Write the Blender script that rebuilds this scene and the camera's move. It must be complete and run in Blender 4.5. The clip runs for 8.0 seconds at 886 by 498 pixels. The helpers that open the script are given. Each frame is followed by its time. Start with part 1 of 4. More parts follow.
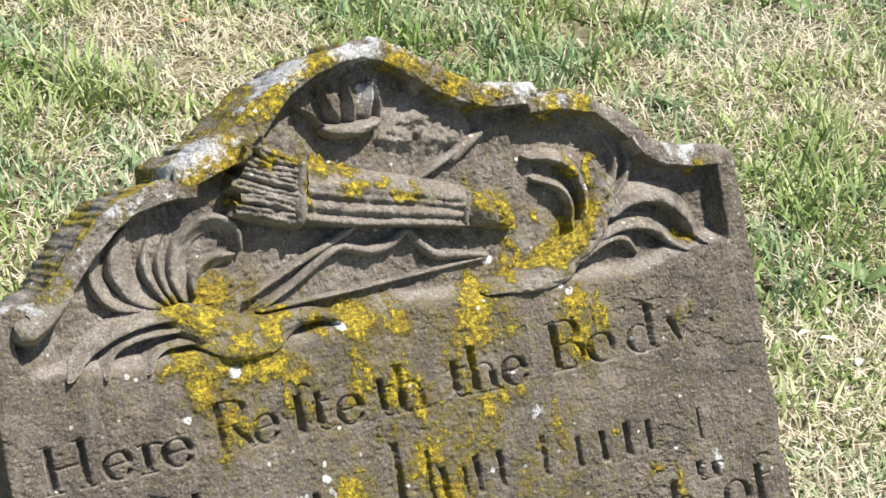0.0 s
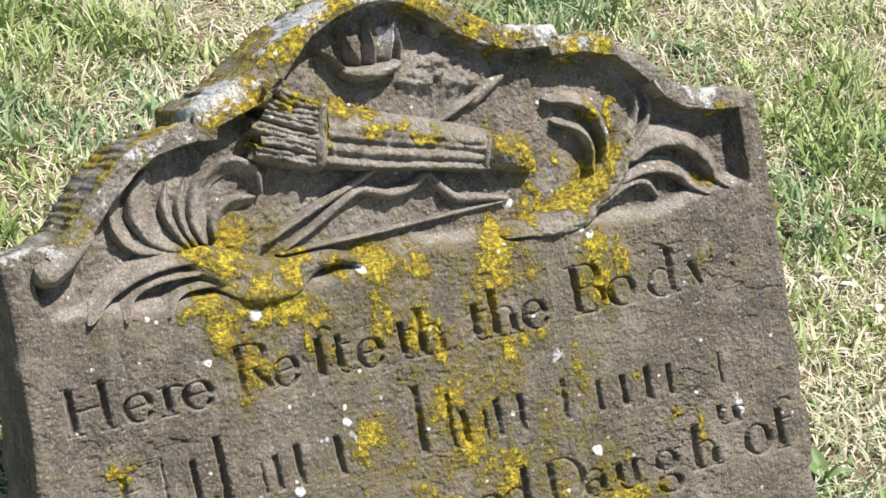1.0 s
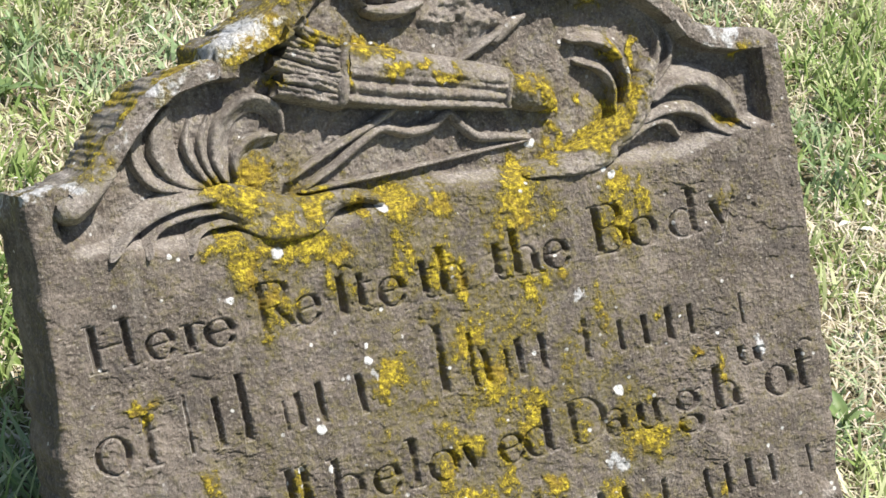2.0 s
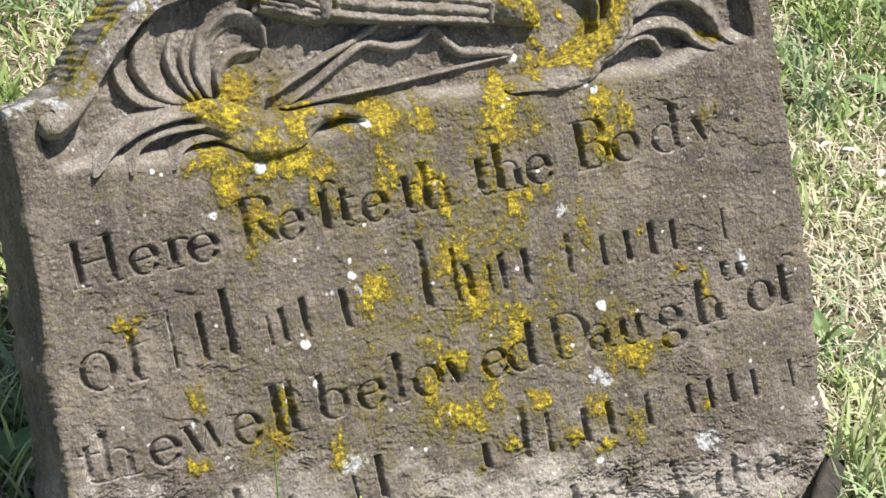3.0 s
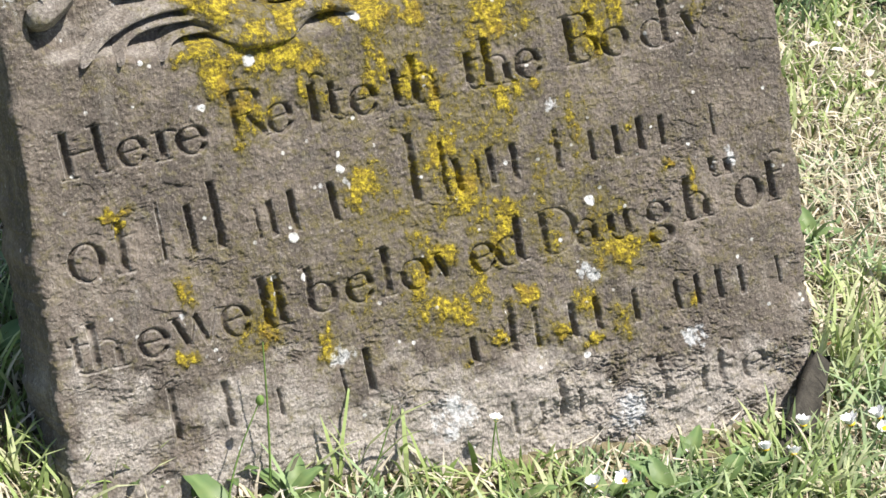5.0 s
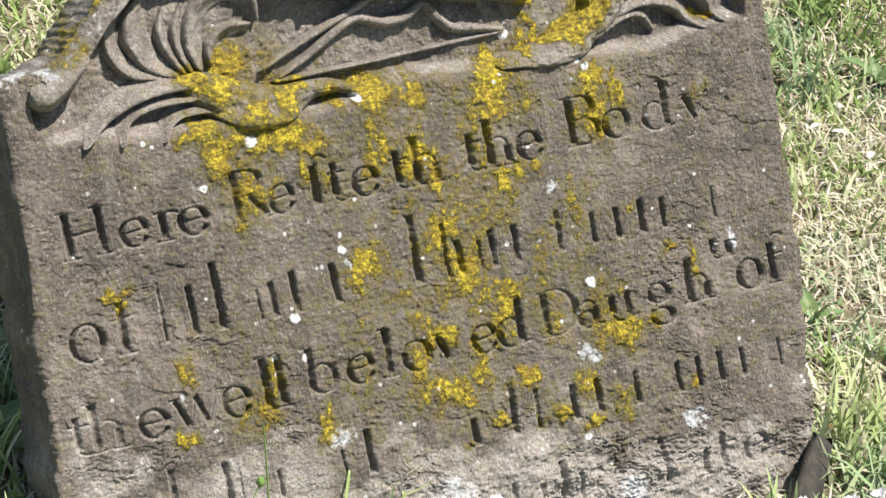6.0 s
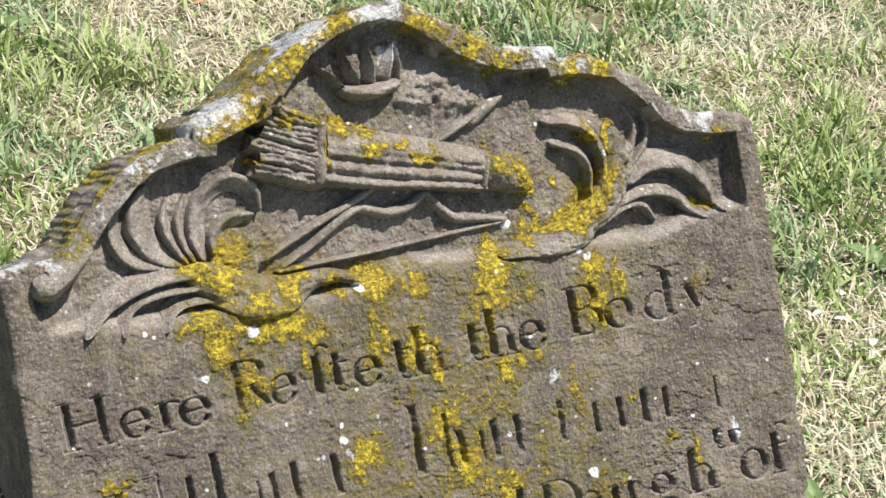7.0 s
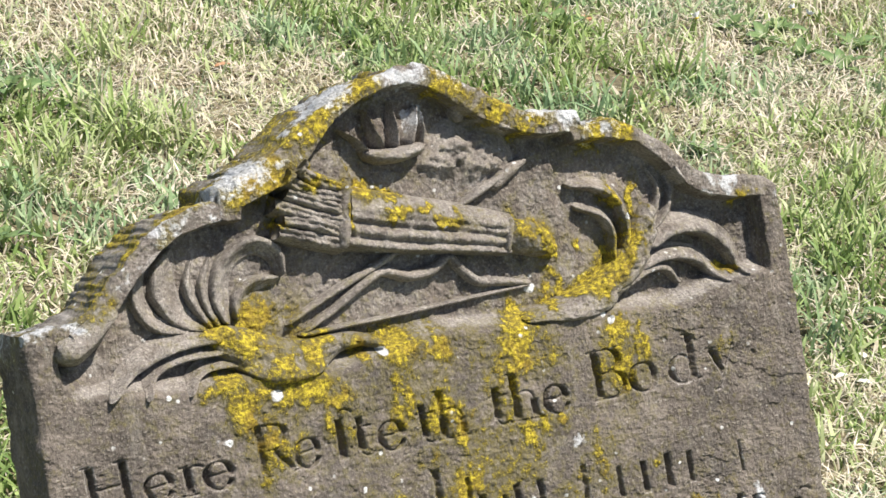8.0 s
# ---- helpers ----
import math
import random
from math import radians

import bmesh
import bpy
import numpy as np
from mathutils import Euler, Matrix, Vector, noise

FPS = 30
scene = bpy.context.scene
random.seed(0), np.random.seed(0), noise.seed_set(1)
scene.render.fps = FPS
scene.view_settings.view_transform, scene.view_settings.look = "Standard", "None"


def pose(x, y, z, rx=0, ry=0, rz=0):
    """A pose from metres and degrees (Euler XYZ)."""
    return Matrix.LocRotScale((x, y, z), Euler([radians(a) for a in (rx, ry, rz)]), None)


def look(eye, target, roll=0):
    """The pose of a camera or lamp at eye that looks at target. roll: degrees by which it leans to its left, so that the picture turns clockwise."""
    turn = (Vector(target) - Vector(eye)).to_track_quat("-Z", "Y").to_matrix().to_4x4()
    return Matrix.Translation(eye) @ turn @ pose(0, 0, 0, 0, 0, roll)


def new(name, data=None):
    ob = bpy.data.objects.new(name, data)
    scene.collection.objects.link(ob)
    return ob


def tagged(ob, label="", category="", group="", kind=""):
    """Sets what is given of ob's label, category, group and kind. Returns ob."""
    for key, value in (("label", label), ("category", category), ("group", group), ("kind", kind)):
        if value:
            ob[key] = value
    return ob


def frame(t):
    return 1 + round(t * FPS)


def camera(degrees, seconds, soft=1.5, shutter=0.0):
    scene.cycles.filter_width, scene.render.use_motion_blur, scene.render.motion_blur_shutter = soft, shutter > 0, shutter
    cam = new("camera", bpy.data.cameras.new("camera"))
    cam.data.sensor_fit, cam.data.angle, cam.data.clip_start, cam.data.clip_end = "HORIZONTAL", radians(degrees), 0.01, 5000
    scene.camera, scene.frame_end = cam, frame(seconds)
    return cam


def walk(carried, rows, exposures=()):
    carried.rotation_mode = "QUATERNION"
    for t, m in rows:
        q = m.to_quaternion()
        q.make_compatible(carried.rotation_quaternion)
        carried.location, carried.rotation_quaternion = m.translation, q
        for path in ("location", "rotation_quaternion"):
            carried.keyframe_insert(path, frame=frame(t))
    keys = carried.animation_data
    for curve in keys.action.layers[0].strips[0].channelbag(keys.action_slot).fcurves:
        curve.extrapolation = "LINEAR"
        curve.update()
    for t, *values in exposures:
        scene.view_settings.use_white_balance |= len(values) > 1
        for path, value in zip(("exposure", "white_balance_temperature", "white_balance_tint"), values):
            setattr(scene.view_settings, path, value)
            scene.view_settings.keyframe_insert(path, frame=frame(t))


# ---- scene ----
# camera: a hand-held phone, zoomed in, swept down the stone and up again
cam = camera(22.0, 8.0, soft=1.5)
ROWS = [
    (0.0, -0.0215, -1.4246, 1.2275, 61.887, 0.140, -0.087),
    (0.5, -0.0224, -1.4250, 1.2247, 61.807, 0.129, -0.099),
    (1.0, -0.0239, -1.4240, 1.2201, 60.658, 0.299, 0.327),
    (1.5, -0.0287, -1.4247, 1.2149, 59.811, 0.485, 0.581),
    (1.7, -0.0290, -1.4268, 1.2122, 59.676, 0.437, 0.767),
    (2.8, -0.0304, -1.4383, 1.1974, 58.551, 0.095, 0.382),
    (3.0, -0.0307, -1.4404, 1.1947, 57.956, 0.266, 0.225),
    (3.5, -0.0336, -1.4437, 1.1880, 57.000, 0.000, 0.000),
    (4.0, -0.0336, -1.4457, 1.1851, 56.025, -0.085, -0.025),
    (4.2, -0.0332, -1.4464, 1.1847, 55.741, -0.202, -0.005),
    (5.3, -0.0309, -1.4507, 1.1827, 55.737, -0.033, 0.063),
    (5.5, -0.0305, -1.4515, 1.1823, 55.872, -0.159, 0.077),
    (6.0, -0.0320, -1.4482, 1.1859, 57.697, -0.168, 0.149),
    (6.5, -0.0331, -1.4432, 1.1890, 60.767, -0.158, 0.163),
    (7.0, -0.0329, -1.4413, 1.1912, 62.214, -0.185, 0.202),
    (7.5, -0.0351, -1.4393, 1.1925, 63.006, -0.091, 0.276),
    (8.0, -0.0387, -1.4386, 1.1933, 63.711, -0.010, 0.586),
]
walk(cam, [(t, pose(x, y, z, rx, ry, rz)) for t, x, y, z, rx, ry, rz in ROWS])

# ---- light: high summer sun from the right, clear sky ----
SUN = Vector((0.680, -0.226, 1.299)).normalized()
scene.view_settings.exposure = 0.86
world = bpy.data.worlds.new("sky")
scene.world = world
world.use_nodes = True
wn = world.node_tree
sky = wn.nodes.new("ShaderNodeTexSky")
sky.sky_type, sky.sun_disc = "NISHITA", False
sky.sun_elevation = math.asin(SUN.z)
sky.sun_rotation = math.atan2(SUN.x, SUN.y)
wn.links.new(sky.outputs[0], wn.nodes["Background"].inputs["Color"])
wn.nodes["Background"].inputs["Strength"].default_value = 0.088
sun = new("sun", bpy.data.lights.new("sun", "SUN"))
sun.data.energy, sun.data.angle, sun.data.color = 5.0, radians(0.55), (1.0, 0.955, 0.895)
sun.matrix_world = look(SUN * 20, (0, 0, 0))

# ---- materials ----
def material(name, rough=0.85):
    m = bpy.data.materials.new(name)
    m.use_nodes = True
    b = m.node_tree.nodes["Principled BSDF"]
    b.inputs["Roughness"].default_value = rough
    b.inputs["Specular IOR Level"].default_value = 0.3
    return m, m.node_tree, b


def node(nt, kind, **values):
    n = nt.nodes.new(kind)
    for key, value in values.items():
        n.inputs[key].default_value = value
    return n


def noise_tex(nt, scale, detail=6.0, rough=0.6, coord="Object", stretch=None):
    c = nt.nodes.new("ShaderNodeTexCoord")
    n = node(nt, "ShaderNodeTexNoise", Scale=scale, Detail=detail, Roughness=rough)
    src = c.outputs[coord]
    if stretch:
        mp = nt.nodes.new("ShaderNodeMapping")
        mp.inputs["Scale"].default_value = stretch
        nt.links.new(src, mp.inputs["Vector"])
        src = mp.outputs[0]
    nt.links.new(src, n.inputs["Vector"])
    return n.outputs["Fac"]


def ramp(nt, fac, stops):
    r = nt.nodes.new("ShaderNodeValToRGB")
    while len(r.color_ramp.elements) < len(stops):
        r.color_ramp.elements.new(0.5)
    for e, (p, c) in zip(r.color_ramp.elements, stops):
        e.position, e.color = p, (*c, 1)
    nt.links.new(fac, r.inputs[0])
    return r.outputs[0]


def mix(nt, fac, a, b, how="MIX"):
    m = nt.nodes.new("ShaderNodeMix")
    m.data_type, m.blend_type = "RGBA", how
    for socket, v in ((m.inputs["Factor"], fac), (m.inputs[6], a), (m.inputs[7], b)):
        if isinstance(v, bpy.types.NodeSocket):
            nt.links.new(v, socket)
        else:
            socket.default_value = v if isinstance(v, float) else (*v, 1)
    return m.outputs[2]


def sums(nt, how, a, b):
    m = nt.nodes.new("ShaderNodeMath")
    m.operation = how
    for socket, v in zip(m.inputs, (a, b)):
        if isinstance(v, bpy.types.NodeSocket):
            nt.links.new(v, socket)
        else:
            socket.default_value = v
    return m.outputs[0]


def span(nt, fac, lo, hi):
    m = node(nt, "ShaderNodeMapRange", **{"From Min": lo, "From Max": hi})
    nt.links.new(fac, m.inputs["Value"])
    return m.outputs[0]


def attr(nt, name):
    a = nt.nodes.new("ShaderNodeAttribute")
    a.attribute_name = name
    return a.outputs["Fac"]


def bump(nt, bsdf, fac, strength, dist):
    b = node(nt, "ShaderNodeBump", Strength=strength, Distance=dist)
    nt.links.new(fac, b.inputs["Height"])
    nt.links.new(b.outputs[0], bsdf.inputs["Normal"])


def stone_material():
    m, nt, b = material("weathered_sandstone", 0.92)
    broad = noise_tex(nt, 9, 4, 0.55)
    mid = noise_tex(nt, 55, 6, 0.7)
    fine = noise_tex(nt, 420, 4, 0.7)
    col = ramp(nt, broad, [(0.32, (0.080, 0.065, 0.053)), (0.50, (0.132, 0.108, 0.088)), (0.68, (0.196, 0.162, 0.134))])
    col = mix(nt, sums(nt, "MULTIPLY", span(nt, mid, 0.48, 0.68), 0.8), col, (0.082, 0.070, 0.060))
    col = mix(nt, sums(nt, "MULTIPLY", span(nt, fine, 0.55, 0.68), 0.7), col, (0.36, 0.315, 0.26))
    col = mix(nt, sums(nt, "MULTIPLY", span(nt, fine, 0.46, 0.30), 0.8), col, (0.045, 0.038, 0.031))
    cloud = noise_tex(nt, 24, 7, 0.68)
    col = mix(nt, sums(nt, "MULTIPLY", span(nt, cloud, 0.52, 0.64), 0.60), col, (0.064, 0.056, 0.050))
    col = mix(nt, sums(nt, "MULTIPLY", span(nt, cloud, 0.47, 0.34), 0.55), col, (0.300, 0.250, 0.202))
    streak = noise_tex(nt, 1.0, 5, 0.65, stretch=(95, 13, 95))
    col = mix(nt, sums(nt, "MULTIPLY", span(nt, streak, 0.50, 0.72), 0.55), col, (0.075, 0.064, 0.055))
    col = mix(nt, sums(nt, "MULTIPLY", span(nt, streak, 0.46, 0.28), 0.35), col, (0.33, 0.295, 0.245))
    # pinkish bare stone low down, grey crust; light painted on sill, floor, carving
    bare_lit = sums(nt, "ADD", attr(nt, "bare_lit"), sums(nt, "ADD", sums(nt, "MULTIPLY", sums(nt, "SUBTRACT", mid, 0.5), 2.0), sums(nt, "MULTIPLY", sums(nt, "SUBTRACT", streak, 0.5), 1.4)))
    bare_lit_col = ramp(nt, fine, [(0.3, (0.17, 0.148, 0.126)), (0.7, (0.55, 0.50, 0.445))])
    col = mix(nt, sums(nt, "MULTIPLY", span(nt, bare_lit, 0.18, 1.05), 0.94), col, bare_lit_col)
    flecks = node(nt, "ShaderNodeTexVoronoi", Scale=230.0)
    nt.links.new(nt.nodes.new("ShaderNodeTexCoord").outputs["Object"], flecks.inputs["Vector"])
    fleck = sums(nt, "MULTIPLY", span(nt, flecks.outputs["Distance"], 0.34, 0.12), span(nt, noise_tex(nt, 80, 4), 0.48, 0.62))
    col = mix(nt, sums(nt, "MULTIPLY", fleck, 0.55), col, (0.40, 0.36, 0.30))
    scratch = noise_tex(nt, 1.0, 4, 0.7, stretch=(520, 120, 300))
    col = mix(nt, sums(nt, "MULTIPLY", span(nt, scratch, 0.56, 0.72), 0.35), col, (0.31, 0.27, 0.22))
    col = mix(nt, sums(nt, "MULTIPLY", span(nt, scratch, 0.44, 0.30), 0.3), col, (0.055, 0.046, 0.037))
    # olive film round the lichen, then the bright thallus itself
    grain = noise_tex(nt, 230, 5, 0.75)
    lumpy = noise_tex(nt, 110, 5, 0.7)
    li = sums(nt, "ADD", attr(nt, "lichen"), sums(nt, "ADD", sums(nt, "MULTIPLY", sums(nt, "SUBTRACT", lumpy, 0.5), 1.9), sums(nt, "MULTIPLY", sums(nt, "SUBTRACT", grain, 0.5), 0.9)))
    col = mix(nt, sums(nt, "MULTIPLY", span(nt, li, 0.06, 0.50), 0.68), col, (0.155, 0.13, 0.042))
    ochre = span(nt, noise_tex(nt, 26, 3), 0.52, 0.66)
    yellow = ramp(nt, grain, [(0.36, (0.085, 0.064, 0.014)), (0.5, (0.255, 0.190, 0.018)), (0.63, (0.62, 0.49, 0.035))])
    yellow = mix(nt, sums(nt, "MULTIPLY", ochre, 0.6), yellow, (0.26, 0.165, 0.025))
    col = mix(nt, sums(nt, "MULTIPLY", span(nt, li, 0.46, 0.84), 0.92), col, yellow)
    wh = sums(nt, "ADD", attr(nt, "pale"), sums(nt, "ADD", sums(nt, "MULTIPLY", sums(nt, "SUBTRACT", lumpy, 0.5), 1.6), sums(nt, "MULTIPLY", sums(nt, "SUBTRACT", grain, 0.5), 1.2)))
    pale = ramp(nt, fine, [(0.3, (0.34, 0.34, 0.33)), (0.65, (0.66, 0.66, 0.66))])
    col = mix(nt, sums(nt, "MULTIPLY", span(nt, wh, 0.36, 0.66), 0.85), col, pale)
    dots = node(nt, "ShaderNodeTexVoronoi", Scale=75.0)
    nt.links.new(nt.nodes.new("ShaderNodeTexCoord").outputs["Object"], dots.inputs["Vector"])
    speck = sums(nt, "MULTIPLY", span(nt, dots.outputs["Distance"], 0.16, 0.10), span(nt, noise_tex(nt, 31, 2), 0.54, 0.61))
    col = mix(nt, speck, col, (0.62, 0.61, 0.57))
    col = mix(nt, span(nt, attr(nt, "dot"), 0.35, 0.62), col, (0.68, 0.67, 0.64))
    nt.links.new(col, b.inputs["Base Color"])
    hgt = sums(nt, "ADD", sums(nt, "MULTIPLY", mid, 0.25), sums(nt, "ADD", sums(nt, "MULTIPLY", fine, 0.65), sums(nt, "ADD", sums(nt, "MULTIPLY", grain, 0.35), sums(nt, "MULTIPLY", scratch, 0.4))))
    hgt = sums(nt, "ADD", hgt, sums(nt, "MULTIPLY", sums(nt, "MULTIPLY", span(nt, li, 0.46, 0.84), lumpy), 0.9))
    bump(nt, b, hgt, 1.0, 0.0040)
    return m


def blade_material(name, rough, stops, through_light):
    m, nt, b = material(name, rough)
    tint = attr(nt, "tint")
    tone = ramp(nt, tint, stops)
    tone = mix(nt, sums(nt, "MULTIPLY", attr(nt, "cool"), 0.6), tone, (0.25, 0.36, 0.22))
    n = noise_tex(nt, 60, 3)
    col = mix(nt, sums(nt, "MULTIPLY", span(nt, n, 0.4, 0.75), 0.35), tone, (0.20, 0.22, 0.07))
    nt.links.new(col, b.inputs["Base Color"])
    tr = nt.nodes.new("ShaderNodeBsdfTranslucent")
    nt.links.new(col, tr.inputs["Color"])
    ms = node(nt, "ShaderNodeMixShader", Fac=through_light)
    out = nt.nodes["Material Output"]
    nt.links.new(b.outputs[0], ms.inputs[1])
    nt.links.new(tr.outputs[0], ms.inputs[2])
    nt.links.new(ms.outputs[0], out.inputs["Surface"])
    return m


def plain_material(name, dark, light, scale, rough=0.6, relief=0.001):
    m, nt, b = material(name, rough)
    n = noise_tex(nt, scale, 6, 0.65)
    nt.links.new(ramp(nt, n, [(0.3, dark), (0.7, light)]), b.inputs["Base Color"])
    bump(nt, b, noise_tex(nt, scale * 4, 4), 0.5, relief)
    return m


STONE = stone_material()
GRASS = blade_material("grass_blades", 0.55, [(0.0, (0.10, 0.17, 0.04)), (0.30, (0.27, 0.36, 0.11)), (0.50, (0.42, 0.475, 0.22)), (0.64, (0.50, 0.51, 0.31)), (0.80, (0.62, 0.53, 0.41)), (1.0, (0.76, 0.68, 0.57))], 0.3)
LEAF = blade_material("weed_leaf", 0.5, [(0.0, (0.055, 0.12, 0.04)), (1.0, (0.18, 0.26, 0.10))], 0.25)


def soil_material():
    m, nt, b = material("thatchy_soil", 0.95)
    soil = ramp(nt, noise_tex(nt, 60, 6, 0.65), [(0.3, (0.045, 0.038, 0.022)), (0.7, (0.24, 0.20, 0.115))])
    # turf tones halved to hold the shade among blades not built there
    turf = ramp(nt, noise_tex(nt, 3.5, 8, 0.75), [(0.35, (0.06, 0.085, 0.028)), (0.52, (0.125, 0.135, 0.06)), (0.68, (0.235, 0.195, 0.12))])
    nt.links.new(mix(nt, attr(nt, "turf"), soil, turf), b.inputs["Base Color"])
    bump(nt, b, noise_tex(nt, 240, 4), 0.6, 0.006)
    return m


SOIL = soil_material()
PETAL = plain_material("daisy_petal", (0.72, 0.72, 0.70), (0.82, 0.80, 0.80), 200, 0.6)
DISC = plain_material("daisy_disc", (0.55, 0.36, 0.02), (0.75, 0.55, 0.03), 900, 0.8)
STEM = plain_material("daisy_stem", (0.08, 0.15, 0.03), (0.16, 0.24, 0.06), 90, 0.6)
DARK_STUB = plain_material("dark_stub_surface", (0.016, 0.014, 0.011), (0.062, 0.054, 0.042), 90, 0.85, 0.003)

# ---- shared mesh tools ----
rng = np.random.default_rng(7)


def lattice(seed):
    return np.random.default_rng(seed).random((256, 256))


def value_noise(x, y, seed):
    g = lattice(seed)
    xi, yi = np.floor(x).astype(int), np.floor(y).astype(int)
    fx, fy = x - xi, y - yi
    fx, fy = fx * fx * fx * (fx * (fx * 6 - 15) + 10), fy * fy * fy * (fy * (fy * 6 - 15) + 10)
    a, b = g[xi % 256, yi % 256], g[(xi + 1) % 256, yi % 256]
    c, d = g[xi % 256, (yi + 1) % 256], g[(xi + 1) % 256, (yi + 1) % 256]
    return (a * (1 - fx) + b * fx) * (1 - fy) + (c * (1 - fx) + d * fx) * fy - 0.5


def fbm(x, y, size, octaves=4, seed=1, gain=0.5):
    total, amp = 0.0, 1.0
    for k in range(octaves):
        s = 2.0 ** k / size
        total = total + amp * value_noise(x * s + 17.3 * k, y * s + 5.1 * k, seed + k)
        amp *= gain
    return total


def smooth(x, lo, hi):
    t = np.clip((x - lo) / (hi - lo), 0, 1)
    return t * t * (3 - 2 * t)


def mesh_object(name, verts, faces, mat, parent=None, label="", attrs=None, soft=True):
    me = bpy.data.meshes.new(name)
    me.from_pydata(np.asarray(verts).tolist(), [], faces if isinstance(faces, list) else faces.tolist())
    for key, values in (attrs or {}).items():
        a = me.attributes.new(key, "FLOAT", "POINT")
        a.data.foreach_set("value", np.ascontiguousarray(values, dtype=np.float32).ravel())
    me.materials.append(mat)
    if soft:
        me.polygons.foreach_set("use_smooth", np.ones(len(me.polygons), dtype=bool))
    me.update()
    ob = new(name, me)
    ob.parent = parent
    if label:
        tagged(ob, label)
    return ob


def part(name, bm, mat, parent, label=""):
    me = bpy.data.meshes.new(name)
    bm.to_mesh(me)
    bm.free()
    me.materials.append(mat)
    for p in me.polygons:
        p.use_smooth = True
    ob = new(name, me)
    ob.parent = parent
    if label:
        tagged(ob, label)
    return ob


def grid_faces(rows, cols, start=0):
    i = np.arange(rows - 1)[:, None] * cols + np.arange(cols - 1)[None, :] + start
    return np.stack([i, i + 1, i + cols + 1, i + cols], -1).reshape(-1, 4)


# ---- the gravestone: its own axes are u (across), v (up the face), n (out of the face), in metres ----
U, V, N = Vector((0.8927, 0.4486, -0.0436)), Vector((-0.1470, 0.3814, 0.9126)), Vector((0.4261, -0.8083, 0.4064))
SLAB = Matrix((U, V, N)).transposed().to_4x4()
MM = 0.001
DEEP = -0.026       # floor of the carved tympanum
THICK = 0.102

# lichen colonies: u, v and radius (or radii across and up) in millimetres
Y_RIM = [(-80, 550, 14), (-96, 539, 12), (-128, 511, 14), (-147, 510, 10), (30, 572, 11), (-38, 578, 15), (75, 541, 12), (98, 526, 10), (156, 514, 14), (294, 438, 6), (186, 515, 10)]
Y_QUIVER = [(-82, 505, 18, 6), (-44, 492, 14, 6), (-24, 483, 9, 5), (-23, 469, 13, 4), (4, 470, 9, 4), (23, 459, 13, 5), (86, 445, 9, 13), (101, 434, 16, 14), (110, 425, 9, 10), (-64, 470, 4, 11), (-120, 474, 8, 5)]
Y_PALM_R = [(197, 450, 5, 18), (181, 415, 9, 17), (167, 399, 14, 14), (144, 388, 13, 10), (127, 384, 12, 6), (104, 381, 8, 5), (72, 379, 8, 9), (114, 395, 7, 6), (173, 456, 6, 9), (139, 424, 5, 4), (273, 379, 4, 4)]
Y_PALM_L = [(-178, 402, 9), (-147, 408, 11), (-164, 390, 8), (-136, 368, 8), (-112, 372, 7), (-97, 378, 8), (-67, 374, 10), (-39, 364, 17), (-10, 364, 17), (-17, 376, 10)]
Y_HEAD = [(-24, 367, 24, 12), (-41, 327, 11, 19), (-11, 312, 9, 18), (71, 348, 18, 21), (42, 321, 12, 17), (74, 273, 11, 14), (121, 252, 10, 18), (150, 317, 15, 21), (159, 346, 16, 10), (253, 320, 6, 8), (-190, 360, 13, 8), (-172, 339, 8, 12), (-123, 347, 25, 11), (-95, 338, 9, 8), (-153, 311, 15, 23), (-100, 312, 9, 13), (-161, 293, 9, 9), (177, 322, 8, 18), (5, 303, 6, 14), (92, 286, 11, 7)]
Y_MID = [(-71, 234, 13, 10), (4, 248, 8, 11), (18, 212, 14, 12), (50, 173, 11, 22), (43, 193, 9, 9), (232, 177, 6, 12), (139, 163, 15, 20), (153, 133, 22, 15), (184, 138, 9, 8), (-12, 166, 14, 12), (-35, 150, 8, 14), (-274, 257, 13, 5), (-267, 245, 3, 7), (113, 240, 11, 7), (175, 237, 7, 6), (204, 192, 6, 5)]
Y_LOW = [(-10, 118, 30, 12), (20, 128, 10, 17), (31, 84, 8, 7), (83, 81, 12, 10), (118, 95, 11, 12), (152, 75, 12, 12), (58, 114, 7, 8), (-1, 75, 4, 6), (-227, 181, 10, 11), (-234, 135, 9, 7), (-170, 138, 18, 14), (-156, 159, 6, 20), (-116, 113, 8, 14), (219, 69, 4, 6), (-22, 154, 9, 6), (118, 66, 9, 6)]
DOTS = [(93, 391, 4.3), (-50, 366, 4.3), (-146, 348, 4.8), (152, 356, 4), (145, 362, 2.6), (183, 436, 3), (130, 181, 5.2), (-132, 207, 4.4), (-128, 174, 3.4), (-153, 178, 3), (-187, 319, 3.4), (-84, 252, 3.6), (-84, 263, 2.6), (-230, 362, 2.4), (60, 226, 2), (197, 228, 1.8), (110, 52, 3)]
PALE_RIM = [(-112, 552, 9), (-139, 530, 11), (-158, 526, 11), (4, 577, 34, 10), (52, 569, 16, 8), (137, 526, 6), (115, 533, 5), (7, 540, 7, 13), (-297, 431, 9), (-323, 429, 10), (286, 457, 9), (-220, 501, 9), (175, 516, 8), (-76, 574, 9), (-97, 563, 9)]
PALE_LOW = [(269, 185, 8), (-22, 33, 19), (143, -4, 16), (109, 269, 5), (-105, 238, 5), (209, 45, 10), (-108, 102, 9), (-84, 244, 5), (-187, 322, 6), (120, 122, 7), (-236, 168, 6)]


